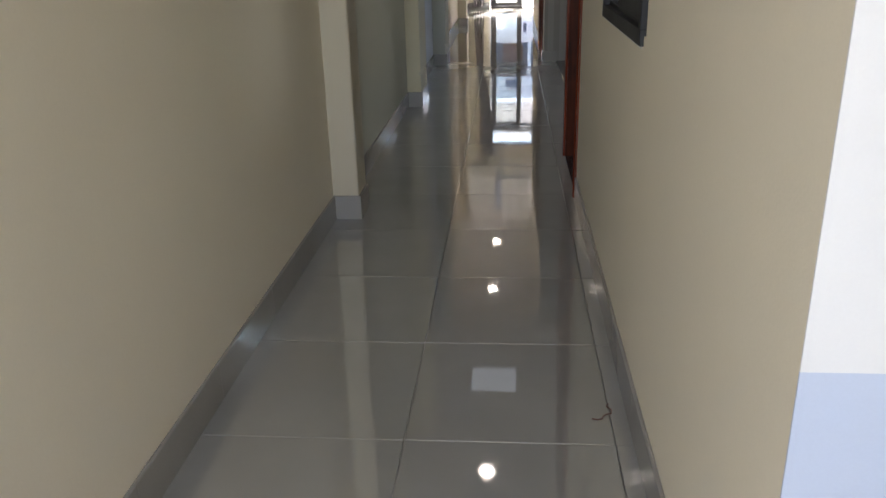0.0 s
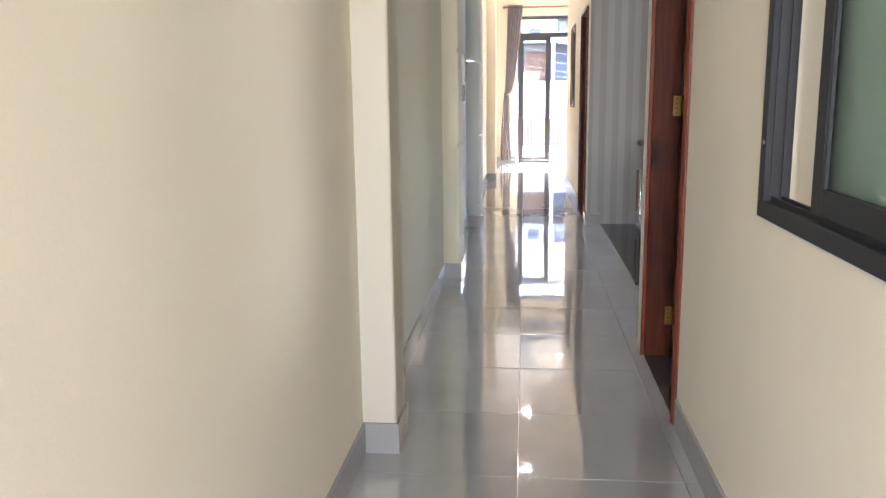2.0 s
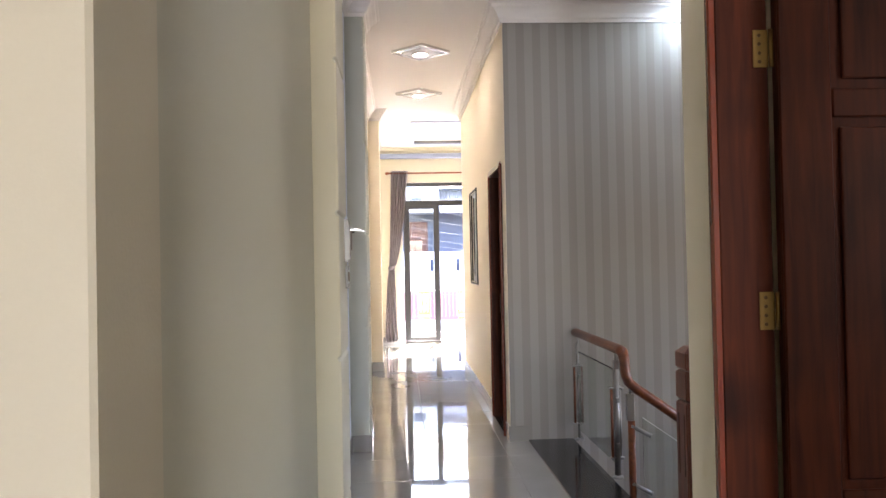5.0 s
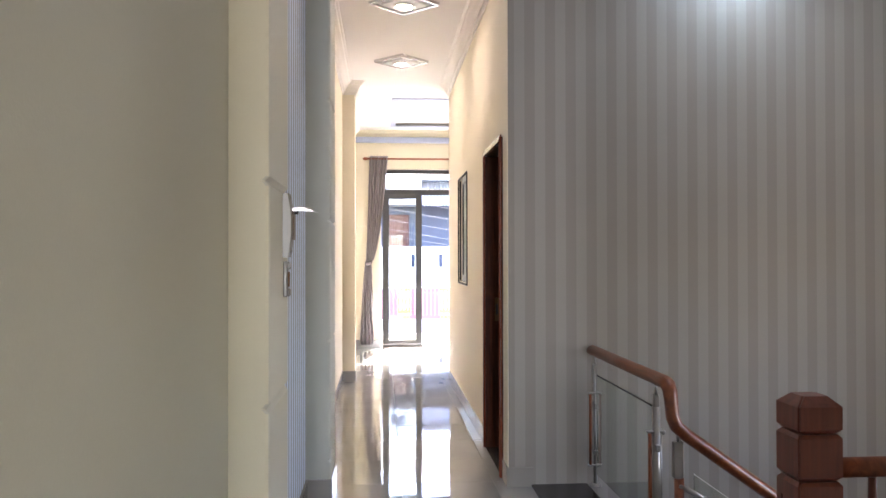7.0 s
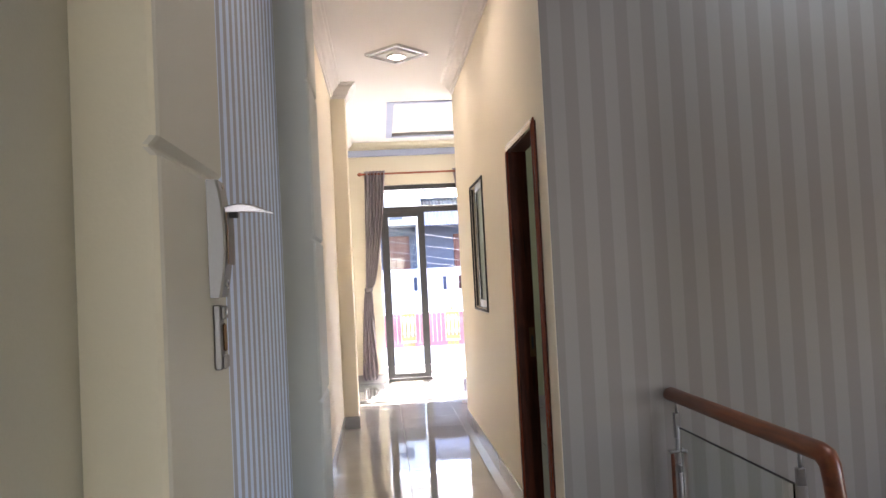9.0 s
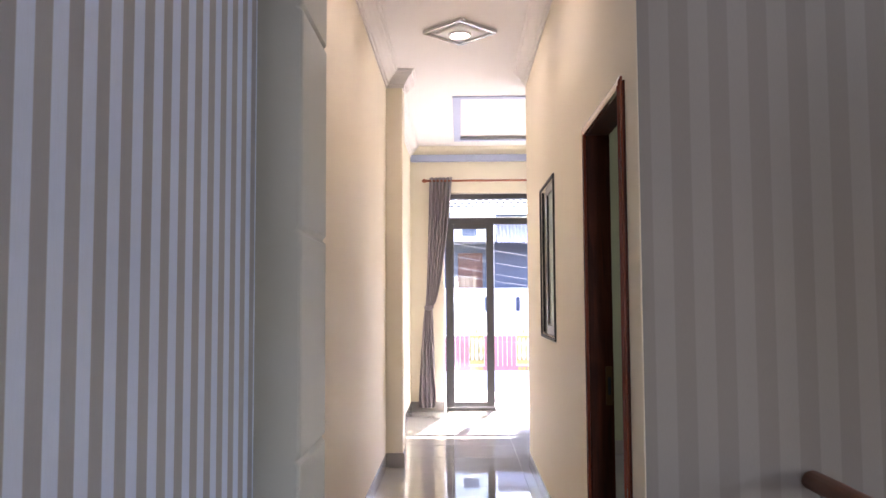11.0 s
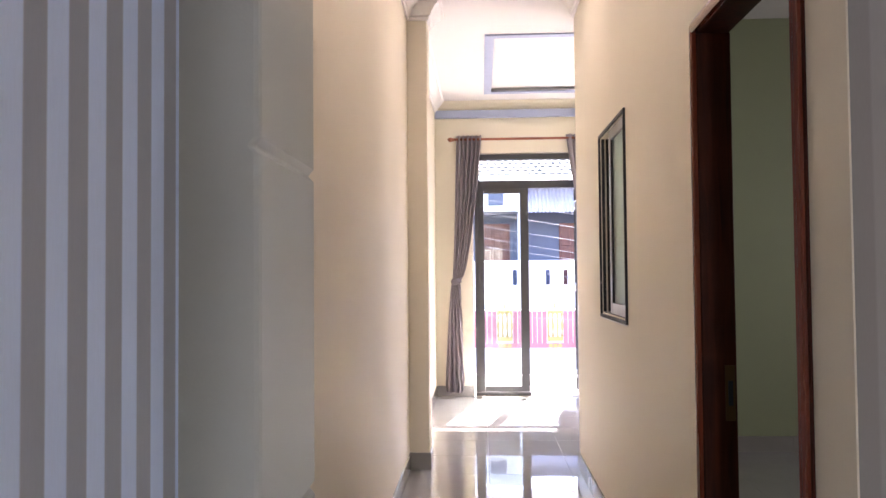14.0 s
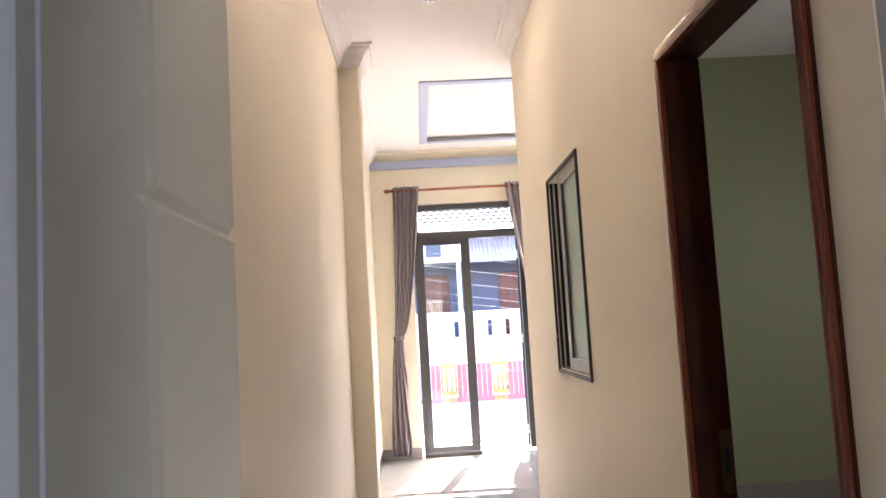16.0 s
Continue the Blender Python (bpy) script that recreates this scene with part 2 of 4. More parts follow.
CREAM = paint("cream_wall_paint", (0.80, 0.735, 0.595), 0.62, 0.025, bump=0.06, fine=160, specular=0.3)
# the wall cream again, its dimmer greenish light put into the colour
CREAM_SHADED = paint("shaded_cream_wall_paint", (0.445, 0.44, 0.35), 0.6, 0.025, bump=0.06, fine=160, specular=0.3)
# pilaster 2: warm light put into the colour, strongest on the front
PILASTER_WARM_LIT = paint("warm_lit_pilaster_paint", (0.535, 0.52, 0.425), 0.55, 0.02, bump=0.05, fine=160)
PILASTER_FRONT_LIT = paint("front_lit_pilaster_paint", (0.64, 0.60, 0.44), 0.55, 0.02, bump=0.05, fine=160)
# wall cream darkened to offset the rear lamp's strong light on pilaster 1
PILASTER_DIMMED = paint("dimmed_cream_pilaster_paint", (0.54, 0.495, 0.385), 0.6, 0.02, bump=0.05, fine=160, specular=0.3)
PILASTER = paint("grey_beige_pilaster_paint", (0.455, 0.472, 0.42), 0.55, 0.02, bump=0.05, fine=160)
WHITE = paint("white_ceiling_paint", (0.78, 0.752, 0.735), 0.75, 0.015, bump=0.03)
WHITE_WALL = paint("white_wall_paint", (0.68, 0.68, 0.675), 0.5, 0.02)
BLUE_WALL = paint("pale_blue_wall_paint", (0.47, 0.53, 0.65), 0.45, 0.03)
OLIVE = paint("olive_wall_paint", (0.31, 0.345, 0.215), 0.6, 0.03)
BLUE_TRIM = paint("blue_grey_trim_paint", (0.38, 0.43, 0.60), 0.5, 0.02)
# one paper, two copies: stair wall darkened for shade, left wall brightened and blued
PAPER_X_DIM = wallpaper("striped_wallpaper_across_dim", 0, 0.135, 0.215, (0.268, 0.251, 0.230), (0.314, 0.297, 0.276))
PAPER_Y_LIT = wallpaper("striped_wallpaper_along_lit", 1, 0.107, 6.67, (0.385, 0.40, 0.435), (0.66, 0.775, 0.96))
TILE = tile_mat("polished_grey_tile", (0.315, 0.317, 0.308), 0.018)
GROUT = paint("pale_grout", (0.55, 0.54, 0.52), 0.9, 0.08)
SKIRT = paint("grey_skirting_tile", (0.295, 0.284, 0.266), 0.15, 0.05, coarse=5, rough_spread=0.04, bump=0.0)
GRANITE = paint("black_granite", (0.032, 0.032, 0.034), 0.09, 0.6, fine=400, coarse=60, bump=0.0, rough_spread=0.02)
DOOR_WOOD = wood("dark_red_lacquered_wood", (0.024, 0.0052, 0.002), (0.086, 0.017, 0.0052), 0.5, 0.0, specular=0.15, knots=0.7)
TRIM_WOOD = wood("red_brown_trim_wood", (0.105, 0.018, 0.008), (0.22, 0.042, 0.018), 0.2, 0.8)
RAIL_WOOD = wood("orange_brown_rail_wood", (0.12, 0.028, 0.008), (0.26, 0.068, 0.017), 0.36, 0.15, "y")
NEWEL_WOOD = wood("brown_newel_wood", (0.085, 0.018, 0.008), (0.19, 0.042, 0.018), 0.45, 0.05)
ROD_WOOD = wood("red_curtain_rod_wood", (0.26, 0.07, 0.035), (0.40, 0.13, 0.06), 0.35, 0.3, "x")
STEEL = paint("brushed_steel", (0.62, 0.62, 0.62), 0.25, 0.05, 1.0, 0.02, 300, 6)
CHROME = paint("satin_nickel", (0.27, 0.268, 0.255), 0.5, 0.04, 1.0, 0.0, rough_spread=0.03)
NICKEL = paint("dark_satin_nickel", (0.26, 0.25, 0.245), 0.3, 0.06, 1.0, 0.0, rough_spread=0.05)
POST_STEEL = paint("dull_stainless_steel", (0.33, 0.325, 0.315), 0.34, 0.08, 1.0, 0.02, 300, 6)
BRASS = paint("aged_brass", (0.24, 0.15, 0.05), 0.5, 0.12, 1.0, 0.04, 120, 20)
BRONZE = paint("dark_bronze", (0.10, 0.06, 0.03), 0.4, 0.1, 1.0, 0.02)
ANTHRACITE = paint("anthracite_aluminium", (0.024, 0.025, 0.028), 0.5, 0.06, 0.0, 0.02, 500, 4, specular=0.25)
# anthracite lightened: the balcony's sheen on these sashes is in the colour
SASH_SHEEN = paint("sheen_grey_aluminium", (0.15, 0.135, 0.13), 0.3, 0.05, 0.0, 0.02, 500, 4, specular=0.6)
BALCONY_GREY = paint("dark_grey_aluminium", (0.046, 0.045, 0.047), 0.45, 0.06, 0.0, 0.02, 500, 4)
RUBBER = paint("black_gasket", (0.012, 0.012, 0.013), 0.6, 0.1)
SEALANT = paint("white_sealant", (0.75, 0.74, 0.70), 0.6, 0.04)
FROST = glass_mat("frosted_green_glass", (0.62, 0.78, 0.70), 0.55)
CLEAR = glass_mat("clear_glass", (0.90, 0.96, 0.93), 0.0, 1.45)
FABRIC = paint("grey_mauve_curtain_cloth", (0.34, 0.305, 0.325), 0.85, 0.1, fine=900, coarse=8, bump=0.1)
# same cloth as the curtain, darkened in colour to keep the tie dim
TIE_SHADED = paint("shaded_mauve_tie_cloth", (0.20, 0.175, 0.19), 0.9, 0.12, fine=900, coarse=12, bump=0.12, specular=0.1)
LAMP_GLOW = glow("lamp_disc_glow", (1.0, 0.88, 0.73), 22.0)
MID_GLOW = glow("soft_lamp_disc_glow", (1.0, 0.90, 0.77), 9.0)
DIM_GLOW = glow("dim_lamp_disc_glow", (1.0, 0.93, 0.82), 2.2)
PANEL_GLOW = glow("pale_blue_panel_glow", (0.78, 0.9, 1.0), 0.065)
SPOT_GLOW = glow("downlight_glow", (0.62, 0.86, 1.0), 30.0)
LAMP_WHITE = paint("white_lamp_enamel", (0.78, 0.77, 0.75), 0.4, 0.02)
TWIG = paint("dry_brown_fibre", (0.12, 0.06, 0.04), 0.8, 0.2)
CEMENT = paint("balcony_cement", (0.55, 0.53, 0.50), 0.8, 0.1)
WHITE_FACADE = paint("white_facade_plaster", (0.78, 0.78, 0.77), 0.8, 0.06, coarse=1.2)
SLATE_WALL = paint("slate_blue_facade", (0.095, 0.115, 0.17), 0.7, 0.15, coarse=1.5)
BRICK_RED = wood("red_timber_door", (0.085, 0.02, 0.015), (0.16, 0.045, 0.03), 0.5, 0.1)
PINK_SHEET = paint("red_sheet_metal", (0.42, 0.165, 0.19), 0.5, 0.08)
GOLD = paint("gold_painted_iron", (0.46, 0.35, 0.12), 0.45, 0.1, 0.1)
ROOF_TILE = paint("pale_roof_tile", (0.115, 0.112, 0.11), 0.7, 0.1, coarse=4)
AWNING = paint("corrugated_zinc", (0.40, 0.38, 0.41), 0.75, 0.12, 0.0, coarse=3, specular=0.2)
CABLE = paint("weathered_cable", (0.25, 0.25, 0.27), 0.6, 0.1)
ASPHALT = paint("street_asphalt", (0.06, 0.06, 0.06), 0.9, 0.2)

# ---- structure ----
CEIL = 3.56
LOW = -3.2


def wall(name, x0, x1, y0, y1, material, z0=0.0, z1=CEIL, holes=(), axis="y", label="", inner=None):
    """A wall as one mesh; holes (a0, a1, z0, z1) go right through it along its length axis."""
    bm = bmesh.new()
    cuts = sorted(holes)
    a, end = (y0, y1) if axis == "y" else (x0, x1)

    def slab(p, q, zz0, zz1):
        if q - p > 1e-4 and zz1 - zz0 > 1e-4:
            box(bm, *((x0, x1, p, q) if axis == "y" else (p, q, y0, y1)), zz0, zz1)
    for h0, h1, b0, b1 in cuts:
        slab(a, h0, z0, z1)
        slab(h0, h1, z0, b0)
        slab(h0, h1, b1, z1)
        a = h1
    slab(a, end, z0, z1)
    return thing(name, bm, material, label, "wall", "", "structure")


LEFT = "cream painted plaster wall of the hallway"
wall("wall_left_rear", -1.25, -1.053, -3.5, 2.59, CREAM, -0.1, label=LEFT)
wall("wall_left_middle", -1.25, -1.035, 2.6, 5.55, CREAM_SHADED, -0.1, label="cream plaster wall between two pilasters, shade put into its colour")
wall("wall_left_striped", -1.25, -1.035, 6.01, 8.03, PAPER_Y_LIT, -0.1, label="hallway wall with blue and taupe striped wallpaper, bluish light put into its colour")
wall("wall_left_front", -1.25, -1.04, 8.1, 16.5, CREAM, -0.1, label=LEFT)


def grooved(name, x0, x1, y0, y1, heights, material, z1=CEIL, front=None):
    """A plaster pilaster whose side towards the hallway has level V-grooves with soft lips."""
    bm = bmesh.new()
    g, d = 0.010, 0.0115
    prof = [(x1, -0.1)]
    for h in heights:
        prof += [(x1, h - g * 1.5), (x1 - d * 0.35, h - g), (x1 - d, h - g * 0.2), (x1 - d, h + g * 0.2), (x1 - d * 0.35, h + g), (x1, h + g * 1.5)]
    prof += [(x1, z1)]
    r = 0.012
    rows = []
    for x, z in prof:
        ring = [(x0, y0), (x1 - r - 0.012, y0), (x - r, y0), (x - 0.3 * r, y0 + 0.3 * r), (x, y0 + r), (x, y1 - r), (x - 0.3 * r, y1 - 0.3 * r), (x - r, y1), (x0, y1)]
        rows.append([bm.verts.new((px, py, z)) for px, py in ring])
    for a, b in zip(rows, rows[1:]):
        for i in range(len(a) - 1):
            bm.faces.new((a[i], a[i + 1], b[i + 1], b[i]))
    bm.faces.new(rows[0][::-1]), bm.faces.new(rows[-1])
    ob = thing(name, bm, material, "grey-beige plaster pilaster with level grooves cut in it", "pilaster", "", "structure")
    # facets towards -y take a lighter, yellower copy that carries the warm light
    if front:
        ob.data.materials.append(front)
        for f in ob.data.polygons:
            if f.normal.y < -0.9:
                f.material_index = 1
    return ob


thing("pilaster_1", cube(-1.30, -0.92, 2.50, 2.72, -0.1, CEIL, bevel=0.006), PILASTER_DIMMED, "plain cream plaster pilaster on the hallway wall", "pilaster", "", "structure")
grooved("pilaster_2", -1.30, -0.912, 5.54, 6.02, (0.28, 1.015, 1.706, 2.44, 3.17), PILASTER_WARM_LIT, front=PILASTER_FRONT_LIT)
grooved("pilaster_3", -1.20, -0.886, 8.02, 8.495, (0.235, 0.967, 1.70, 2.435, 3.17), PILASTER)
thing("pilaster_4", cube(-1.20, -0.89, 12.67, 12.95, -0.1, CEIL, bevel=0.006), CREAM, "plain cream plaster pilaster where the front room begins", "pilaster", "", "structure")

XR = 0.235
wall("wall_right_rear", 0.215, 0.340, -0.495, 4.03, CREAM, -0.1, holes=((0.83, 1.79, 1.08, 2.26), (2.855, 3.81, 0.0, 2.34)), label="cream wall with a window and a doorway")
wall("wall_entry_cross", 0.340, 3.2, -0.495, -0.38, WHITE_WALL, 0.82, label="white upper part of the cross wall")
wall("wall_entry_dado", 0.340, 3.2, -0.495, -0.38, BLUE_WALL, -0.1, 0.82, label="pale blue dado of the cross wall")
thing("wall_end_upper", cube(0.215, 0.342, -0.499, -0.4955, 0.82, CEIL), WHITE_WALL, "white painted end of the partition", "wall", "", "structure")
thing("wall_end_dado", cube(0.215, 0.342, -0.499, -0.4955, 0.0, 0.82), BLUE_WALL, "pale blue painted end of the partition", "wall", "", "structure")
wall("wall_rear_east", 3.2, 3.35, -3.5, 4.03, CREAM, -0.1, label="cream wall closing the rear rooms")
wall("wall_rear", -1.25, 3.35, -3.65, -3.5, CREAM, -0.1, holes=((-0.95, 0.45, 0.9, 2.4),), axis="x", label="cream rear wall with an added unseen opening")
wall("wall_room_south", 0.340, 3.2, 3.91, 4.03, CREAM, -0.1, axis="x", label="cream partition of the rear room")
wall("wall_stair_west", 0.65, 0.748, 5.40, 8.20, CREAM, LOW, -0.17, label="stairwell side wall under the floor")
wall("wall_stair_south", 0.748, 3.2, 5.38, 5.498, CREAM, LOW, -0.17, axis="x", label="stairwell side wall under the floor")
# the opening is unseen, cut for the added stair lamp
wall("wall_stair_east", 3.2, 3.35, 4.03, 8.20, CREAM, LOW, holes=[(5.5, 6.5, 0.3, 1.7)], label="cream stairwell wall")
thing("wall_return", cube(XR, XR + 0.004, 8.2005, 8.27, 0.0, CEIL), CREAM, "cream plaster edge at the corner of the striped wall", "wall", "", "structure")
wall("wall_striped_cross", XR + 0.0042, 3.35, 8.20, 8.27, PAPER_X_DIM, LOW, axis="x", label="stairwell wall with blue-grey and taupe striped wallpaper, shade put into its colour")
wall("wall_right_front", XR, 0.335, 8.27, 12.70, CREAM, -0.1, holes=((8.398, 9.292, 0.0, 2.285), (10.64, 11.45, 1.23, 2.27)), label="cream hallway wall with a doorway and a window")
wall("wall_room_olive", 0.345, 3.6, 13.30, 13.42, OLIVE, -0.1, axis="x", label="olive green wall of the side room")
wall("wall_room_step", 0.345, 0.46, 12.70, 13.30, CREAM, -0.1, label="cream corner wall of the side room")
wall("wall_room_east", 3.6, 3.75, 8.27, 16.3, CREAM, -0.1, label="cream wall closing the side rooms")
thing("wall_room_lining", cube(0.349, 3.6, 8.274, 8.29, 0.0, CEIL), OLIVE, "olive green wall of the side room", "wall", "", "structure")
# second hole is invented, hidden behind the right wall, for the front lamp
wall("wall_front", -1.25, 3.75, 16.30, 16.48, CREAM, -0.1, holes=((-0.585, 0.745, 0.0, 2.93), (1.53, 3.27, 0.93, 2.47)), axis="x", label="cream front wall with the balcony doorway and an added hidden opening")

# floor slab, ceilings
bm = bmesh.new()
box(bm, -1.35, 0.75, -3.65, 16.48, -0.16, -0.0095)
box(bm, 0.75, 3.75, -3.65, 5.50, -0.16, -0.0095)
box(bm, 0.75, 3.75, 8.28, 16.48, -0.16, -0.0095)
floor = thing("floor", bm, GROUT, "polished pale grey square floor tiles", "floor", "", "structure")
bm = bmesh.new()
box(bm, -1.4, 3.75, -3.65, 13.56, CEIL, CEIL + 0.15)
box(bm, -1.4, -0.44, 13.56, 15.84, CEIL, CEIL + 0.15)
box(bm, 2.6, 3.75, 13.56, 15.84, CEIL, CEIL + 0.15)
box(bm, -1.4, 3.75, 15.84, 16.5, CEIL, CEIL + 0.15)
box(bm, -0.6, 2.8, 13.4, 16.0, CEIL + 0.045, CEIL + 0.2)
thing("ceiling", bm, WHITE, "smooth white plasterboard ceiling with a recessed tray", "ceiling", "", "structure")
bm = bmesh.new()
for a in ((-0.44, -0.355, 13.56, 15.84), (2.515, 2.6, 13.56, 15.84), (-0.355, 2.515, 13.56, 13.645), (-0.355, 2.515, 15.755, 15.84)):
    box(bm, *a, CEIL - 0.014, CEIL - 0.0005)
thing("trim_tray", bm, BLUE_TRIM, "blue-grey painted border of the ceiling tray", "trim", "", "structure")
thing("wall_below_stairs", cube(0.6, 3.35, 4.03, 8.2, LOW - 0.1, LOW), CREAM, "dim floor at the foot of the stairwell", "floor", "", "structure")

# crown moulding along the ceiling
CROWN = [(0.0, -0.15), (0.012, -0.15), (0.016, -0.125), (0.03, -0.118), (0.042, -0.085), (0.065, -0.055), (0.09, -0.036), (0.094, -0.02), (0.115, -0.014), (0.115, 0.0), (0.0, 0.0)]


def crown(path, label="white plaster crown moulding", material=WHITE, size=1.0):
    return thing("trim_crown", sweep(bmesh.new(), [(x, y, CEIL - 0.001) for x, y in path], [(a * size, b * size) for a, b in CROWN]), material, label, "moulding", "", "structure")


E0 = 0.001
crown([(XR - E0, 12.69), (XR - E0, 8.20 - E0), (3.2, 8.20 - E0)][::1])
crown([(-1.053 + E0, -3.4), (-1.053 + E0, 2.5 - E0), (-0.92 + E0, 2.5 - E0), (-0.92 + E0, 2.721), (-1.035 + E0, 2.721), (-1.035 + E0, 5.54 - E0), (-0.912 + E0, 5.54 - E0), (-0.912 + E0, 6.021),
       (-1.035 + E0, 6.021), (-1.035 + E0, 8.02 - E0), (-0.886 + E0, 8.02 - E0), (-0.886 + E0, 8.496), (-1.04 + E0, 8.496), (-1.04 + E0, 12.67 - E0), (-0.89 + E0, 12.67 - E0), (-0.89 + E0, 12.951),
       (-1.04 + E0, 12.951), (-1.04 + E0, 16.29)])
crown([(0.215 - E0, 4.02), (0.215 - E0, -0.44)])
crown([(-1.03, 16.30 - E0), (3.7, 16.30 - E0)], "cream plaster crown moulding over the balcony door", CREAM, 0.74)
thing("trim_band", cube(-1.035, 3.7, 16.225, 16.299, 3.355, 3.447, bevel=0.008), BLUE_TRIM, "thin blue-grey painted band under the moulding", "trim", "", "structure")


# skirting of cut tiles
def skirting(path, height=0.125, thick=0.010, step=0.6):
    pts = [Vector((x, y, 0)) for x, y in path]
    base = root("baseboard", pts[0], "grey ceramic skirting tiles along the wall foot", "baseboard", "", "structure")
    for a, b in zip(pts, pts[1:]):
        d = b - a
        n = max(1, math.ceil(d.length / step - 0.05))
        along = d.normalized()
        side = along.cross(Z)
        for i in range(n):
            p = a + d * (i / n) + along * (0.001 if i else -thick + 0.0006)
            q = a + d * ((i + 1) / n) - along * (0.001 if i < n - 1 else -thick + 0.0006)
            bm = bmesh.new()
            prof = [(0, 0), (thick, 0), (thick, height - 0.004), (thick - 0.004, height), (0, height)]
            ring = [[bm.verts.new(c + side * s + Z * h) for s, h in prof] for c in (p, q)]
            for k in range(5):
                bm.faces.new((ring[0][k], ring[1][k], ring[1][(k + 1) % 5], ring[0][(k + 1) % 5]))
            bm.faces.new(ring[0]), bm.faces.new(ring[1][::-1])
            part("skirting_tile", bm, SKIRT, base)
    return base


e = 0.0005
skirting([(-1.053 + e, -3.4), (-1.053 + e, 2.5 - e), (-0.92 + e, 2.5 - e), (-0.92 + e, 2.72 + e), (-1.035 + e, 2.72 + e), (-1.035 + e, 5.54 - e), (-0.912 + e, 5.54 - e),
          (-0.912 + e, 6.02 + e), (-1.035 + e, 6.02 + e), (-1.035 + e, 8.02 - e), (-0.886 + e, 8.02 - e), (-0.886 + e, 8.495 + e), (-1.04 + e, 8.495 + e), (-1.04 + e, 12.67 - e),
          (-0.89 + e, 12.67 - e), (-0.89 + e, 12.95 + e), (-1.04 + e, 12.95 + e), (-1.04 + e, 16.30 - e), (-0.60, 16.30 - e)])
skirting([(0.215 - e, 2.82), (0.215 - e, -0.485)])
skirting([(XR - e, 8.385), (XR - e, 8.20 - e), (0.385, 8.20 - e)])
skirting([(XR - e, 12.70), (XR - e, 9.325)])
skirting([(3.6, 13.30 - e), (0.46, 13.30 - e)][::-1])


# ---- doors ----
def door_casing(name, x, y0, y1, top, depth, label, threshold=True, near=1.0):
    """A wooden door lining in a wall along y; x is the hallway face. The clear opening is y0..y1, 0..top."""
    base = root(name, (x, (y0 + y1) / 2, 0), label, "door frame", "", "structure")
    w = 0.044
    moulded = [(0, 0), (0.014, 0), (0.017, 0.009), (0.013, 0.014), (0.015, 0.029), (0.010, 0.035), (0.008, w), (0, w)]

    def trim(pts, out):
        bm = bmesh.new()
        rings = []
        for (py, pz, dy, dz) in pts:
            rings.append([bm.verts.new((x - a - 0.0005, py + dy * b, pz + dz * b)) for a, b in moulded])
        n = len(moulded)
        for a, b in zip(rings, rings[1:]):
            for i in range(n):
                bm.faces.new((a[i], b[i], b[(i + 1) % n], a[(i + 1) % n]))
        bm.faces.new(rings[0]), bm.faces.new(rings[-1][::-1])
        return bm
    part("architrave", trim([(y0, 0.002, -near, 0), (y0, top, -near, 1)], 0), TRIM_WOOD, base)
    part("architrave", trim([(y1, 0.002, 1, 0), (y1, top, 1, 1)], 0), TRIM_WOOD, base)
    part("head_trim", trim([(y0, top, -near, 1), (y1, top, 1, 1)], 0), TRIM_WOOD, base)
    for a, b, c, d in ((y0 - 0.029, y0, 0.001, top), (y1, y1 + 0.029, 0.001, top), (y0 - 0.029, y1 + 0.029, top + 0.0005, top + 0.029)):
        part("jamb", cube(x + 0.0005, x + depth, a, b, c, d, bevel=0.003), DOOR_WOOD, base)
    if threshold:
        part("threshold", cube(x + 0.0, x + depth, y0 + 0.001, y1 - 0.001, -0.0093, 0.004), GRANITE, base, "black granite threshold")
    return base


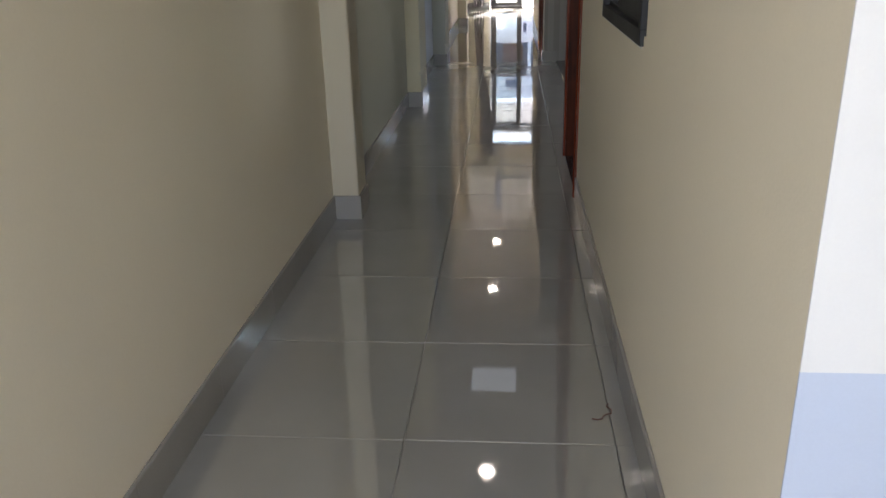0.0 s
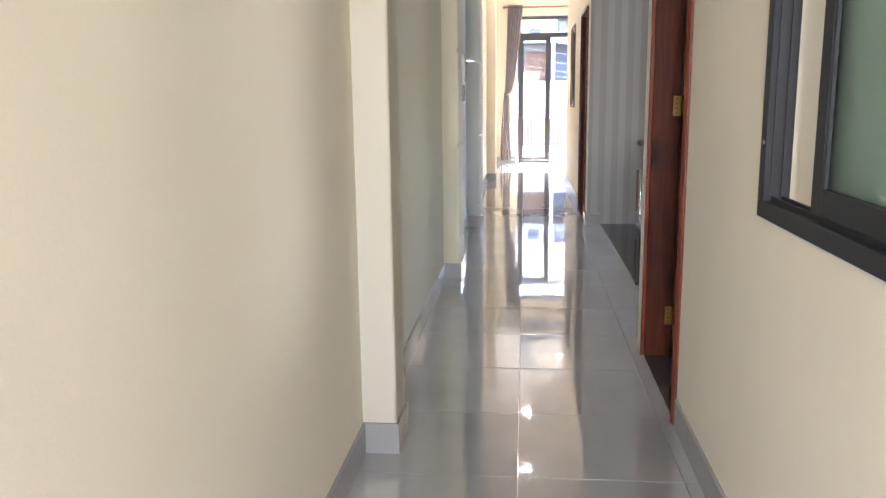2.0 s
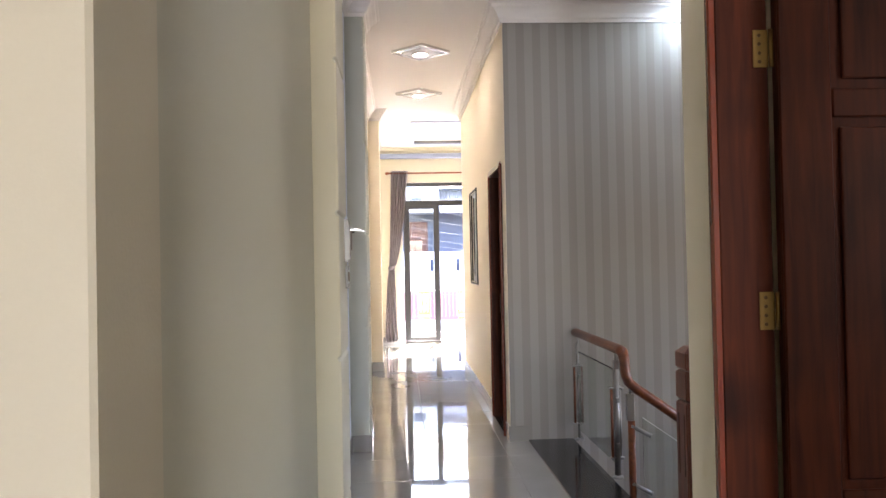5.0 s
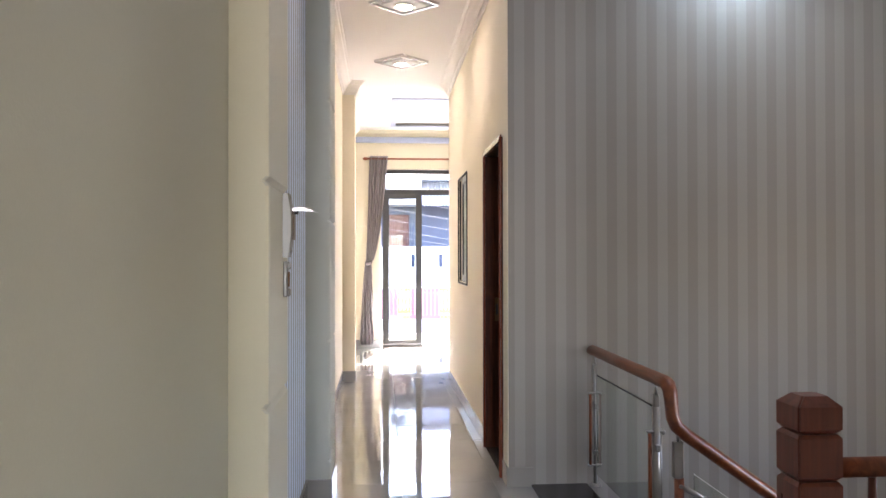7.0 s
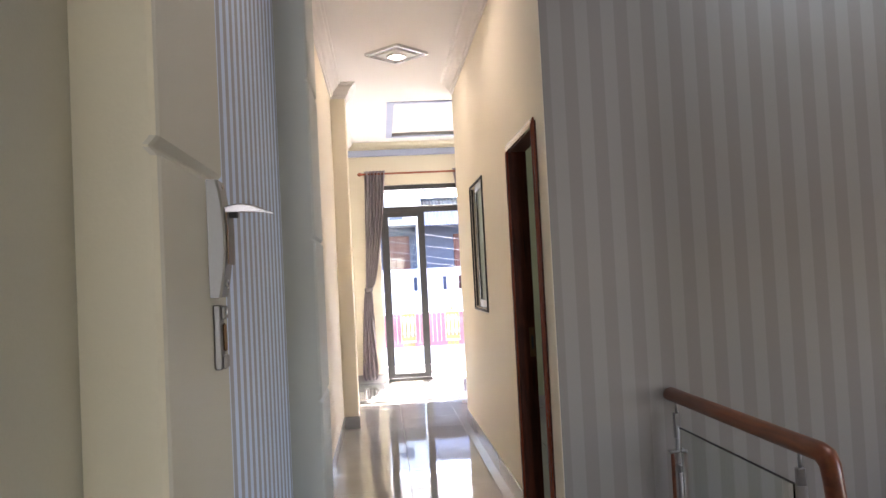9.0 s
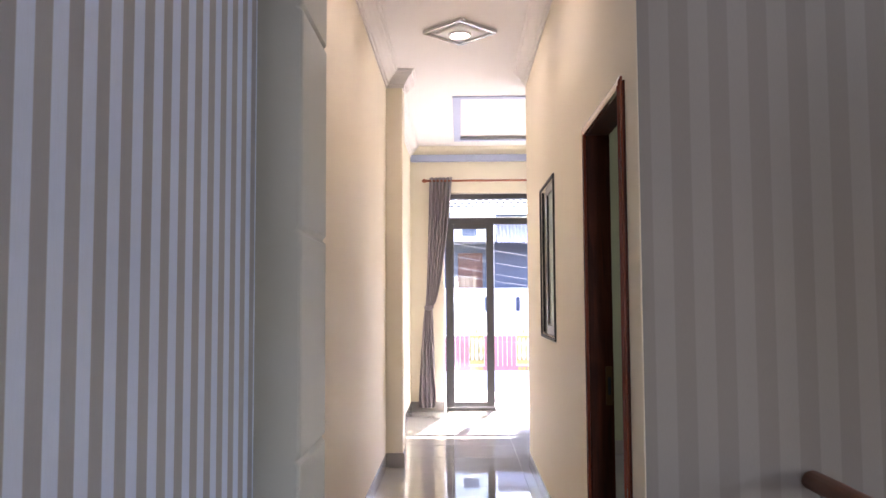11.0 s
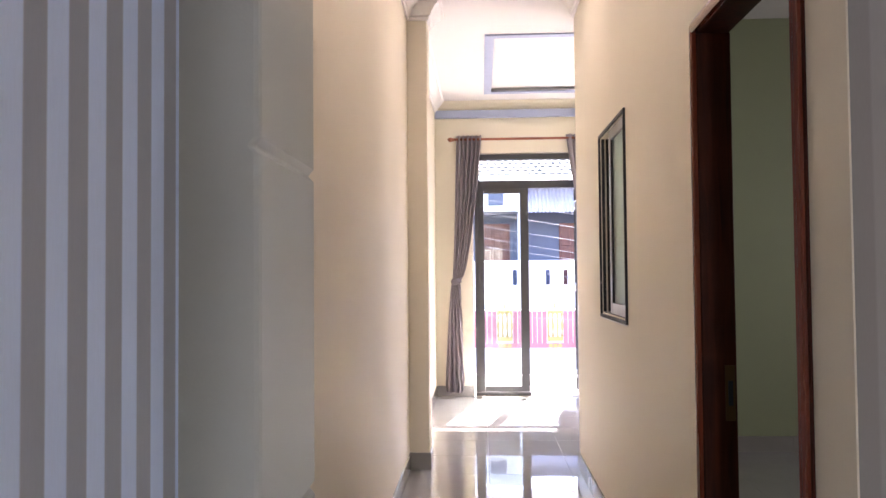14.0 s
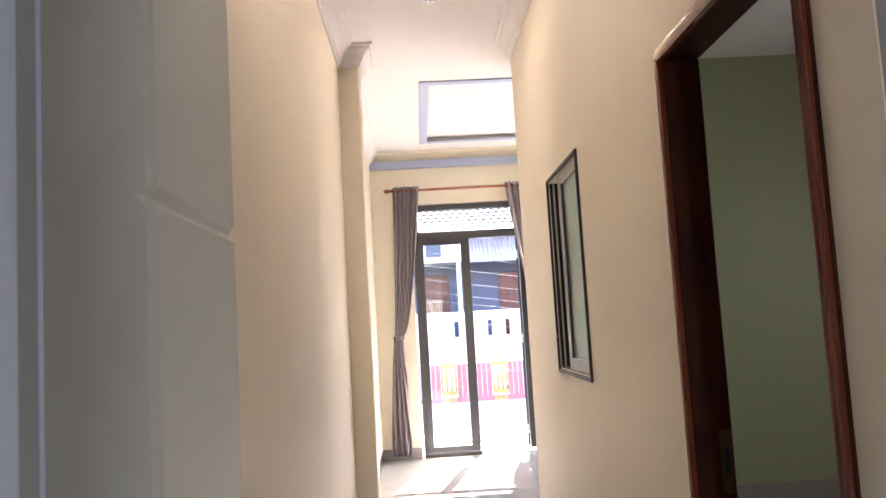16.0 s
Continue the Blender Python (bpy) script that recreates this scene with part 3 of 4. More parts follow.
def panel_leaf(name, hinge, width, height, label):
    """A panelled door leaf standing open, square to the wall, its face towards -y; hinge is its lower corner."""
    hx, hy, hz = hinge
    leaf = root(name, hinge, label, "door", "", "structure")
    part("board", cube(hx, hx + width, hy + 0.006, hy + 0.034, hz, hz + height, bevel=0.002), DOOR_WOOD, leaf)
    st = 0.14
    rows = [(hz, hz + 0.2), (hz + 0.72, hz + 0.84), (hz + 1.81, hz + 1.886), (hz + 2.165, hz + height)]
    for a, b in ((hx, hx + st), (hx + width - st, hx + width)):
        part("stile", cube(a, b, hy - 0.006, hy + 0.0055, hz, hz + height, bevel=0.004), DOOR_WOOD, leaf)
    half = 0.105
    part("stile", cube(hx + width / 2 - half, hx + width / 2 + half, hy - 0.006, hy + 0.0055, hz + 0.201, hz + 1.809, bevel=0.004), DOOR_WOOD, leaf)
    for a, b in rows:
        for p, q in ((hx + st + 0.001, hx + width / 2 - half - 0.001), (hx + width / 2 + half + 0.001, hx + width - st - 0.001)) if b == rows[1][1] else ((hx + st + 0.001, hx + width - st - 0.001),):
            part("rail", cube(p, q, hy - 0.005, hy + 0.0055, a, b, bevel=0.004), DOOR_WOOD, leaf)
    for (a, b), (c, d) in zip(rows, rows[1:]):
        for p, q in ((hx + st + 0.02, hx + width / 2 - half - 0.02), (hx + width / 2 + half + 0.02, hx + width - st - 0.02)) if c != rows[3][0] else ((hx + st + 0.03, hx + width - st - 0.03),):
            part("raised_panel", cube(p, q, hy - 0.004, hy + 0.0055, b + 0.025, c - 0.025, bevel=0.006, segments=2), DOOR_WOOD, leaf)
    hand = part("handle", cube(hx + width - 0.085, hx + width - 0.045, hy - 0.016, hy - 0.0065, hz + 0.93, hz + 1.13, bevel=0.004), CHROME, leaf, "satin nickel lever handle on a plate")
    part("lever", tube(tube(bmesh.new(), (hx + width - 0.065, hy - 0.012, hz + 1.06), (hx + width - 0.065, hy - 0.06, hz + 1.06), 0.009), (hx + width - 0.065, hy - 0.055, hz + 1.06), (hx + width - 0.19, hy - 0.055, hz + 1.06), 0.009), CHROME, hand)
    return leaf


case1 = door_casing("door_1", 0.215, 2.885, 3.78, 2.31, 0.142, "dark red lacquered wooden door frame, door standing open")
panel_leaf("door_leaf", (0.3665, 3.745, 0.012), 0.885, 2.287, "dark red panelled wooden door standing open")
for hz in (0.225, 1.318, 2.011):
    h = part("hinge", cube(0.316, 0.3565, 3.7755, 3.7795, hz - 0.05, hz + 0.05, bevel=0.001), BRASS, case1, "brass butt hinge")
    part("knuckle", tube(bmesh.new(), (0.3615, 3.770, hz - 0.05), (0.3615, 3.770, hz + 0.05), 0.006), BRASS, h)
    for k in (-0.035, -0.012, 0.012, 0.035):
        part("screw", tube(bmesh.new(), (0.332, 3.7755, hz + k), (0.332, 3.774, hz + k), 0.005, 8), BRONZE, h)

case2 = door_casing("door_2", XR - 0.008, 8.428, 9.262, 2.255, 0.112, "dark red lacquered wooden door frame of the side room", near=0.62)
strike = part("strike_plate", cube(0.300, 0.332, 9.2582, 9.2615, 0.98, 1.16, bevel=0.001), BRONZE, case2, "dark bronze strike plate")
part("latch_hole", cube(0.309, 0.324, 9.2568, 9.2584, 1.03, 1.11), RUBBER, strike)


# ---- sliding windows in the wall along y ----
def sliding_window(name, x, y0, y1, z0, z1, mid, depth, label, f=0.045, sash_paint=None):
    """Aluminium slider; both sashes are pushed to the near half, the far half stands open. x is the hallway face."""
    base = root(name, (x, (y0 + y1) / 2, z0), label, "window", "", "structure")
    out = x - 0.012
    sash_paint = sash_paint or ANTHRACITE
    for a in ((y0, y0 + f, z0, z1), (y1 - f, y1, z0, z1)):
        part("window_frame", cube(out, x + depth, *a[:2], a[2] + f, a[3] - f, bevel=0.002), ANTHRACITE, base)
    for c, d in ((z0, z0 + f), (z1 - f, z1)):
        part("window_frame", cube(out, x + depth, y0, y1, c, d, bevel=0.002), ANTHRACITE, base)
    for c in (0.014, 0.042):
        part("track", cube(x + c - 0.004, x + c + 0.004, y0 + f, y1 - f, z0 + f, z0 + f + 0.012), ANTHRACITE, base)
        part("jamb_groove", cube(x + c - 0.009, x + c + 0.009, y1 - f - 0.006, y1 - f, z0 + f + 0.013, z1 - f), RUBBER, base)
    for k, (c, shift) in enumerate(((0.002, 0.0), (0.03, -0.03))):
        sash = part("sash", bmesh.new(), sash_paint, base)
        a, b = y0 + f + 0.002, mid + shift
        s = 0.062
        for p in ((a, a + s, z0 + f + 0.014, z1 - f - 0.004), (b - s, b, z0 + f + 0.014, z1 - f - 0.004)):
            part("stile", cube(x + c, x + c + 0.024, *p, bevel=0.003), sash_paint, sash)
        for p, q in ((z0 + f + 0.014, z0 + f + 0.014 + s), (z1 - f - 0.004 - s, z1 - f - 0.004)):
            part("rail", cube(x + c, x + c + 0.024, a + s, b - s, p, q, bevel=0.003), sash_paint, sash)
        pane = part("pane", cube(x + c + 0.012, x + c + 0.018, a + s - 0.004, b - s + 0.004, z0 + f + s + 0.01, z1 - f - s), FROST, sash, "frosted green glass")
        part("gasket", cube(x + c + 0.003, x + c + 0.011, b - s - 0.006, b - s - 0.0005, z0 + f + s + 0.014, z1 - f - s - 0.004), RUBBER, sash)
    part("stop_screw", tube(bmesh.new(), (x - 0.006, y1 - 0.03, z0 + 0.2), (x - 0.0135, y1 - 0.03, z0 + 0.2), 0.006, 10), STEEL, base)
    g = 0.009
    part("sealant_bead", cube(x - 0.003, x - 0.0003, y1 + 0.0005, y1 + g, z0 - g, z1 + g), SEALANT, base, "white sealant bead")
    for c, d in ((z0 - g, z0 - 0.0005), (z1 + 0.0005, z1 + g)):
        part("sealant_bead", cube(x - 0.003, x - 0.0003, y0 + 0.02, y1, c, d), SEALANT, base, "white sealant bead")
    return base


sliding_window("window_1", 0.215, 0.865, 1.818, 1.052, 2.285, 1.453, 0.058, "dark grey aluminium sliding window with frosted green glass, half open")
sliding_window("window_2", XR, 10.615, 11.472, 1.205, 2.29, 11.163, 0.058, "dark grey aluminium sliding window with frosted glass, half open", 0.018, SASH_SHEEN)

# ---- balcony door ----
bd = root("window_3", (0.08, 16.36, 0.0), "anthracite aluminium double balcony door with transom, one leaf open", "door", "", "structure")
L, R, YD = -0.565, 0.725, 16.33
for a, b in ((L, L + 0.06), (R - 0.06, R)):
    part("window_frame", cube(a, b, YD, YD + 0.075, 0.045, 2.92, bevel=0.003), BALCONY_GREY, bd)
part("window_frame", cube(L + 0.06, R - 0.06, YD, YD + 0.075, 2.855, 2.92, bevel=0.003), BALCONY_GREY, bd)
part("transom_bar", cube(L + 0.06, R - 0.06, YD - 0.004, YD + 0.079, 2.505, 2.60, bevel=0.004), BALCONY_GREY, bd)
part("window_sill", cube(L, 0.10, YD - 0.012, YD + 0.1, -0.009, 0.044, bevel=0.003), BALCONY_GREY, bd, "low dark threshold")
part("door_step", cube(0.101, R, YD - 0.03, YD + 0.15, -0.009, 0.012, bevel=0.003), WHITE_WALL, bd, "pale stone step")
tp = part("transom_pane", cube(L + 0.055, R - 0.055, YD + 0.03, YD + 0.036, 2.59, 2.86), CLEAR, bd, "clear glass")
tp.visible_shadow = False


def door_leaf(y, x0, x1, z0, z1, turn=None):
    leaf = part("door_leaf", cube(x0, x0 + 0.065, y, y + 0.045, z0, z1, bevel=0.003), BALCONY_GREY, bd)
    part("stile", cube(x1 - 0.10, x1, y, y + 0.045, z0, z1, bevel=0.003), BALCONY_GREY, leaf)
    part("rail", cube(x0 + 0.0655, x1 - 0.1005, y, y + 0.045, z1 - 0.07, z1, bevel=0.003), BALCONY_GREY, leaf)
    part("rail", cube(x0 + 0.0655, x1 - 0.1005, y, y + 0.045, z0, z0 + 0.065, bevel=0.003), BALCONY_GREY, leaf)
    pn = part("pane", cube(x0 + 0.06, x1 - 0.095, y + 0.018, y + 0.024, z0 + 0.06, z1 - 0.065), CLEAR, leaf, "clear glass")
    pn.visible_shadow = False
    return leaf


door_leaf(YD - 0.008, L + 0.046, 0.085, 0.05, 2.512)
SWING = Matrix.Translation((0.693, 16.46, 0)) @ Matrix.Rotation(radians(-8), 4, "Z") @ Matrix.Translation((-0.693, -16.46, 0))


def swung(*a, **k):
    bm = cube(*a, **k)
    bm.transform(SWING)
    return bm


op = part("open_leaf", swung(0.648, 0.693, 16.46, 16.52, 0.055, 2.495, bevel=0.003), BALCONY_GREY, bd, "glazed leaf swung out onto the balcony")
part("stile", swung(0.648, 0.693, 16.98, 17.05, 0.055, 2.495, bevel=0.003), BALCONY_GREY, op)
part("rail", swung(0.648, 0.693, 16.5205, 16.9795, 2.425, 2.495, bevel=0.003), BALCONY_GREY, op)
part("rail", swung(0.648, 0.693, 16.5205, 16.9795, 0.055, 0.12, bevel=0.003), BALCONY_GREY, op)
pn = part("pane", swung(0.667, 0.673, 16.515, 16.985, 0.115, 2.43), CLEAR, op, "clear glass")
pn.visible_shadow = False
for z in (0.25, 1.30, 2.30):
    part("hinge", tube(bmesh.new(), (0.658, 16.425, z - 0.05), (0.658, 16.425, z + 0.05), 0.012, 10), STEEL, bd)

# ---- curtains on their rod ----
rod = root("curtain_rod", (0.08, 16.2, 3.10), "red-brown turned wooden curtain rod with finials", "curtain rod")
part("pole", tube(bmesh.new(), (-0.80, 16.2, 3.085), (0.97, 16.2, 3.085), 0.015), ROD_WOOD, rod)
for s, x in ((-1, -0.80), (1, 0.97)):
    bm = lathe(bmesh.new(), [(0.012, 0.0), (0.022, 0.004), (0.022, 0.014), (0.014, 0.02), (0.028, 0.034), (0.03, 0.046), (0.02, 0.064), (0.008, 0.078), (0.002, 0.084)])
    bm.transform(Matrix.Translation((x, 16.2, 3.085)) @ Matrix.Rotation(s * math.pi / 2, 4, "Y"))
    part("finial", bm, ROD_WOOD, rod, "turned wooden finial")
    part("bracket", cube(x - s * 0.05 - 0.009, x - s * 0.05 + 0.009, 16.19, 16.299, 3.055, 3.069, bevel=0.003), ROD_WOOD, rod)


def curtain(x0, x1, tie_x, foot0, foot1, mirror):
    c = root("curtain", ((x0 + x1) / 2, 16.2, 0.06), "grey-mauve eyelet curtain gathered with a tie-back", "curtain", "balcony door curtains")
    bm = bmesh.new()
    nu, nv = 120, 44
    top, bottom, zt = 3.13, 0.055, 1.385
    rng = random.Random(5 if mirror else 3)
    wob = [rng.uniform(-0.5, 0.5) for _ in range(9)]
    grid = []
    for j in range(nv + 1):
        z = top + (bottom - top) * j / nv
        if z > zt:
            k = ((z - zt) / (top - zt)) ** 0.72
            a, b = tie_x - 0.045 + (x0 - tie_x + 0.045) * k, tie_x + 0.045 + (x1 - tie_x - 0.045) * k
            if not mirror:
                b = tie_x + 0.045 + (x1 - tie_x - 0.045) * ((z - zt) / (top - zt)) ** 0.55
            amp = 0.02 + 0.026 * k
        else:
            k = ((zt - z) / (zt - bottom)) ** 0.6
            a, b = tie_x - 0.045 + (foot0 - tie_x + 0.045) * k, tie_x + 0.045 + (foot1 - tie_x - 0.045) * k
            amp = 0.02 + 0.038 * k
            hem = max(0.0, 1 - (z - bottom) / 0.10)
            a, b = a + 0.018 * hem * hem, b - 0.022 * hem * hem
        row = []
        for i in range(nu + 1):
            u = i / nu
            ph = 2 * math.pi * (6.0 if z > zt else 6.0 - 2.6 * k) * u + 0.5 * math.sin(3 * u + z) * (1 - abs(k - 0.5))
            y = 16.2 + amp * math.sin(ph) + 0.006 * math.sin(17 * u + 3 * z)
            x = a + (b - a) * (u + 0.018 * math.sin(2 * ph) + 0.01 * wob[int(u * 8)] * (1 - k))
            row.append(bm.verts.new((x, y, z)))
        grid.append(row)
    for r0, r1 in zip(grid, grid[1:]):
        for i in range(nu):
            bm.faces.new((r0[i], r0[i + 1], r1[i + 1], r1[i])).smooth = True
    cloth = part("cloth", bm, FABRIC, c)
    so = cloth.modifiers.new("thickness", "SOLIDIFY")
    so.thickness = 0.003
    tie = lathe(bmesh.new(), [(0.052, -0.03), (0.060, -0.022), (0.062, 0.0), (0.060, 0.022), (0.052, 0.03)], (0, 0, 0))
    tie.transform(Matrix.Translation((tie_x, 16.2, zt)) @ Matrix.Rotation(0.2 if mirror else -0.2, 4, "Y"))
    part("tie_back", tie, TIE_SHADED, c, "tie-back band of curtain cloth, shade put into its colour")
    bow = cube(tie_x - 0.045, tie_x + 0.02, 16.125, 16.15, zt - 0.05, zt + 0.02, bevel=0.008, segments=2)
    part("knot", bow, TIE_SHADED, c)
    for i in range(6):
        x = x0 + (x1 - x0) * (i + 0.5) / 6
        ring = lathe(bmesh.new(), [(0.019, -0.003), (0.026, -0.003), (0.026, 0.003), (0.019, 0.003)], sides=14)
        ring.transform(Matrix.Translation((x, 16.2, 3.085)) @ Matrix.Rotation(math.pi / 2, 4, "Y"))
        part("eyelet", ring, STEEL, c)
    return c


curtain(-0.775, -0.47, -0.79, -0.932, -0.705, False)
curtain(0.535, 0.93, 0.90, 0.82, 1.04, True)


# ---- ceiling lamps ----
def ceiling_lamp(x, y, light):
    lamp = root("ceiling_lamp", (x, y, CEIL), "square white ceiling lamp set cornerwise, round lit disc", "ceiling lamp", "hallway ceiling lamps")
    turn = Matrix.Translation((x, y, CEIL)) @ Matrix.Rotation(math.pi / 4, 4, "Z")

    def put(name, bm, m, label=""):
        bm.transform(turn)
        return part(name, bm, m, lamp, label)
    h = 0.205
    for a in ((-h, h, -h, -h + 0.022), (-h, h, h - 0.022, h), (-h, -h + 0.022, -h + 0.022, h - 0.022), (h - 0.022, h, -h + 0.022, h - 0.022)):
        put("rim", cube(*a, -0.03, -0.0005, bevel=0.003), STEEL, "thin satin metal rim")
    put("backing", cube(-h + 0.022, h - 0.022, -h + 0.022, h - 0.022, -0.012, -0.0005), LAMP_WHITE)
    put("plate", cube(-0.135, 0.135, -0.135, 0.135, -0.034, -0.0125, bevel=0.006), LAMP_WHITE)
    bm = bmesh.new()
    rings = [[bm.verts.new((r * math.cos(math.pi * i / 16), r * math.sin(math.pi * i / 16), h_)) for i in range(32)] for r, h_ in ((0.0565, -0.0345), (0.092, -0.0345), (0.090, -0.052), (0.078, -0.052))]
    for k in range(4):
        for i in range(32):
            bm.faces.new((rings[k][i], rings[k][(i + 1) % 32], rings[(k + 1) % 4][(i + 1) % 32], rings[(k + 1) % 4][i]))
    put("collar", bm, LAMP_WHITE)
    put("disc", lathe(bmesh.new(), [(0.056, -0.040), (0.056, -0.0348)]), light, "glowing warm white disc")
    return lamp


ceiling_lamp(-0.365, 11.55, LAMP_GLOW)
ceiling_lamp(-0.39, 9.60, LAMP_GLOW)
ceiling_lamp(-0.36, 5.15, MID_GLOW)


panel = root("ceiling_panel_lamp", (-0.33, 7.0, CEIL), "square white-framed ceiling panel with a pale blue dim glow", "ceiling lamp")
for a in ((-0.62, -0.04, 6.70, 6.73), (-0.62, -0.04, 7.27, 7.30), (-0.62, -0.59, 6.73, 7.27), (-0.07, -0.04, 6.73, 7.27)):
    part("rim", cube(*a, CEIL - 0.02, CEIL - 0.0005, bevel=0.003), LAMP_WHITE, panel)
part("diffuser", cube(-0.59, -0.07, 6.73, 7.27, CEIL - 0.012, CEIL - 0.0005), PANEL_GLOW, panel)


def downlight(x, y, z, light):
    d = root("downlight", (x, y, z), "small round recessed ceiling downlight", "downlight", "downlights")
    part("ring", lathe(bmesh.new(), [(0.062, z - 0.008), (0.07, z - 0.004), (0.07, z - 0.0005)], (x, y, 0)), LAMP_WHITE, d)
    part("lens", lathe(bmesh.new(), [(0.045, z - 0.0105), (0.048, z - 0.0085)], (x, y, 0)), light, d)
    return d


# invented skylight frame around the overhead stairwell lamp, never in view
sk = root("skylight", (1.9, 6.9, CEIL), "white framed skylight, unseen, added over the stairwell lamp", "skylight", "", "structure")
for a in ((1.1, 2.7, 6.15, 6.21), (1.1, 2.7, 7.59, 7.65), (1.1, 1.16, 6.21, 7.59), (2.64, 2.7, 6.21, 7.59)):
    part("window_frame", cube(*a, CEIL - 0.02, CEIL - 0.0005, bevel=0.003), LAMP_WHITE, sk)
part("pane", cube(1.16, 2.64, 6.21, 7.59, CEIL - 0.012, CEIL - 0.004), FROST, sk)

downlight(0.30, 14.7, CEIL + 0.045, DIM_GLOW)
downlight(1.74, 7.98, CEIL, SPOT_GLOW)
# unseen fixture added to light the rear room
downlight(1.6, 1.8, CEIL, DIM_GLOW)

# ---- lever lock on the grooved pilaster ----
X, LY = -0.9115, 5.888
lk = root("lever_handle", (X, LY, 1.58), "satin nickel lever handle on a long bowed backplate", "door handle")
bm = bmesh.new()
rows = []
for i in range(17):
    u = i / 16
    z = 1.474 + 0.22 * u
    out = 0.020 + 0.012 * math.sin(math.pi * u) ** 0.8
    w = 0.036
    rows.append([bm.verts.new(p) for p in ((X, LY - w, z), (X + out - 0.004, LY - w, z), (X + out, LY - w + 0.004, z), (X + out, LY + w - 0.004, z), (X + out - 0.004, LY + w, z), (X, LY + w, z))])
for a, b in zip(rows, rows[1:]):
    for i in range(6):
        bm.faces.new((a[i], a[(i + 1) % 6], b[(i + 1) % 6], b[i]))
bm.faces.new(rows[0][::-1]), bm.faces.new(rows[-1])
bp = part("backplate", bm, CHROME, lk, "bowed satin nickel plate")
part("dark_inlay", sweep(bmesh.new(), [(X + 0.0335, LY, 1.535), (X + 0.0345, LY, 1.56), (X + 0.0347, LY, 1.585), (X + 0.0343, LY, 1.61), (X + 0.0332, LY, 1.632)], [(-0.0022, 0.030), (0.0, 0.030), (0.0, -0.030), (-0.0022, -0.030)], up=Vector((0, 1, 0))), BRONZE, bp, "dark satin inlay")
part("screw", tube(bmesh.new(), (X + 0.022, LY, 1.683), (X + 0.0255, LY, 1.683), 0.004, 10), STEEL, bp)
cyl = part("key_cylinder", tube(bmesh.new(), (X + 0.02, LY, 1.498), (X + 0.028, LY, 1.498), 0.009, 16), STEEL, bp)
part("key_slot", cube(X + 0.028, X + 0.0288, LY - 0.0015, LY + 0.0015, 1.493, 1.503), RUBBER, cyl)
part("neck", tube(bmesh.new(), (X + 0.022, LY, 1.634), (X + 0.05, LY, 1.634), 0.011, 16), RUBBER, lk, "dark collar of the lever")
bm = bmesh.new()
rows = []
for i in range(13):
    u = i / 12
    x = X + 0.024 + 0.092 * u
    top = 1.641 + 0.013 * math.sin(math.pi * min(1, 0.08 + u * 0.98)) - 0.009 * u
    low = 1.634 - 0.004 * u + 0.002 * math.sin(math.pi * u)
    dy = 0.013 - 0.004 * u
    rows.append([bm.verts.new(p) for p in ((x, LY - dy, low), (x, LY - dy, top - 0.003), (x, LY - dy + 0.003, top), (x, LY + dy - 0.003, top), (x, LY + dy, top - 0.003), (x, LY + dy, low))])
for a, b in zip(rows, rows[1:]):
    for i in range(6):
        bm.faces.new((a[i], a[(i + 1) % 6], b[(i + 1) % 6], b[i])).smooth = i in (1, 2, 3)
bm.faces.new(rows[0][::-1]), bm.faces.new(rows[-1])
part("lever", bm, NICKEL, lk, "arched polished lever with a dark edge")
lk2 = root("thumb_turn", (X, LY, 1.40), "slim satin nickel lock plate under the lever handle", "lock plate")
part("plate", cube(X, X + 0.014, LY - 0.017, LY + 0.017, 1.338, 1.460, bevel=0.003, segments=2), CHROME, lk2)
for zz, hh in ((1.340, 0.026), (1.432, 0.026)):
    part("end_block", cube(X + 0.0142, X + 0.022, LY - 0.016, LY + 0.016, zz, zz + hh, bevel=0.003), CHROME, lk2)
part("keyhole", tube(bmesh.new(), (X + 0.0222, LY, 1.447), (X + 0.0235, LY, 1.447), 0.007, 14), STEEL, lk2)
part("knob", cube(X + 0.0142, X + 0.021, LY - 0.004, LY + 0.006, 1.372, 1.425, bevel=0.003), BRONZE, lk2)

# ---- stairwell ----
kerb = thing("granite_kerb", cube(0.385, 0.75, 5.42, 8.1985, -0.009, 0.012, bevel=0.003), GRANITE, "polished black granite strip at the stair edge", "kerb", "", "structure")
stairs = root("stairs", (0.75, 6.2, 0), "granite-topped stairs leading down from the hallway", "stairs", "", "structure")
for i in range(9):
    z = -0.175 * (i + 1)
    part("riser_block", cube(0.752 + 0.27 * i, 0.752 + 0.27 * (i + 1) - 0.001, 5.62, 6.74, z - 0.25, z - 0.021), WHITE_WALL, stairs)
    part("tread", cube(0.752 + 0.27 * i - (0.02 if i else 0), 0.752 + 0.27 * (i + 1) - 0.022, 5.61, 6.75, z - 0.02, z, bevel=0.004), GRANITE, stairs)

rail = root("stair_railing", (0.78, 7.4, 0.012), "orange-brown wooden handrail with steel posts and glass", "railing")
oval = [(0.038 * math.cos(2 * math.pi * i / 16), 0.036 * math.sin(2 * math.pi * i / 16) * (1.0 if i < 8 else 0.78)) for i in range(16)]
XR2 = 0.785
SL = math.tan(radians(35.2))
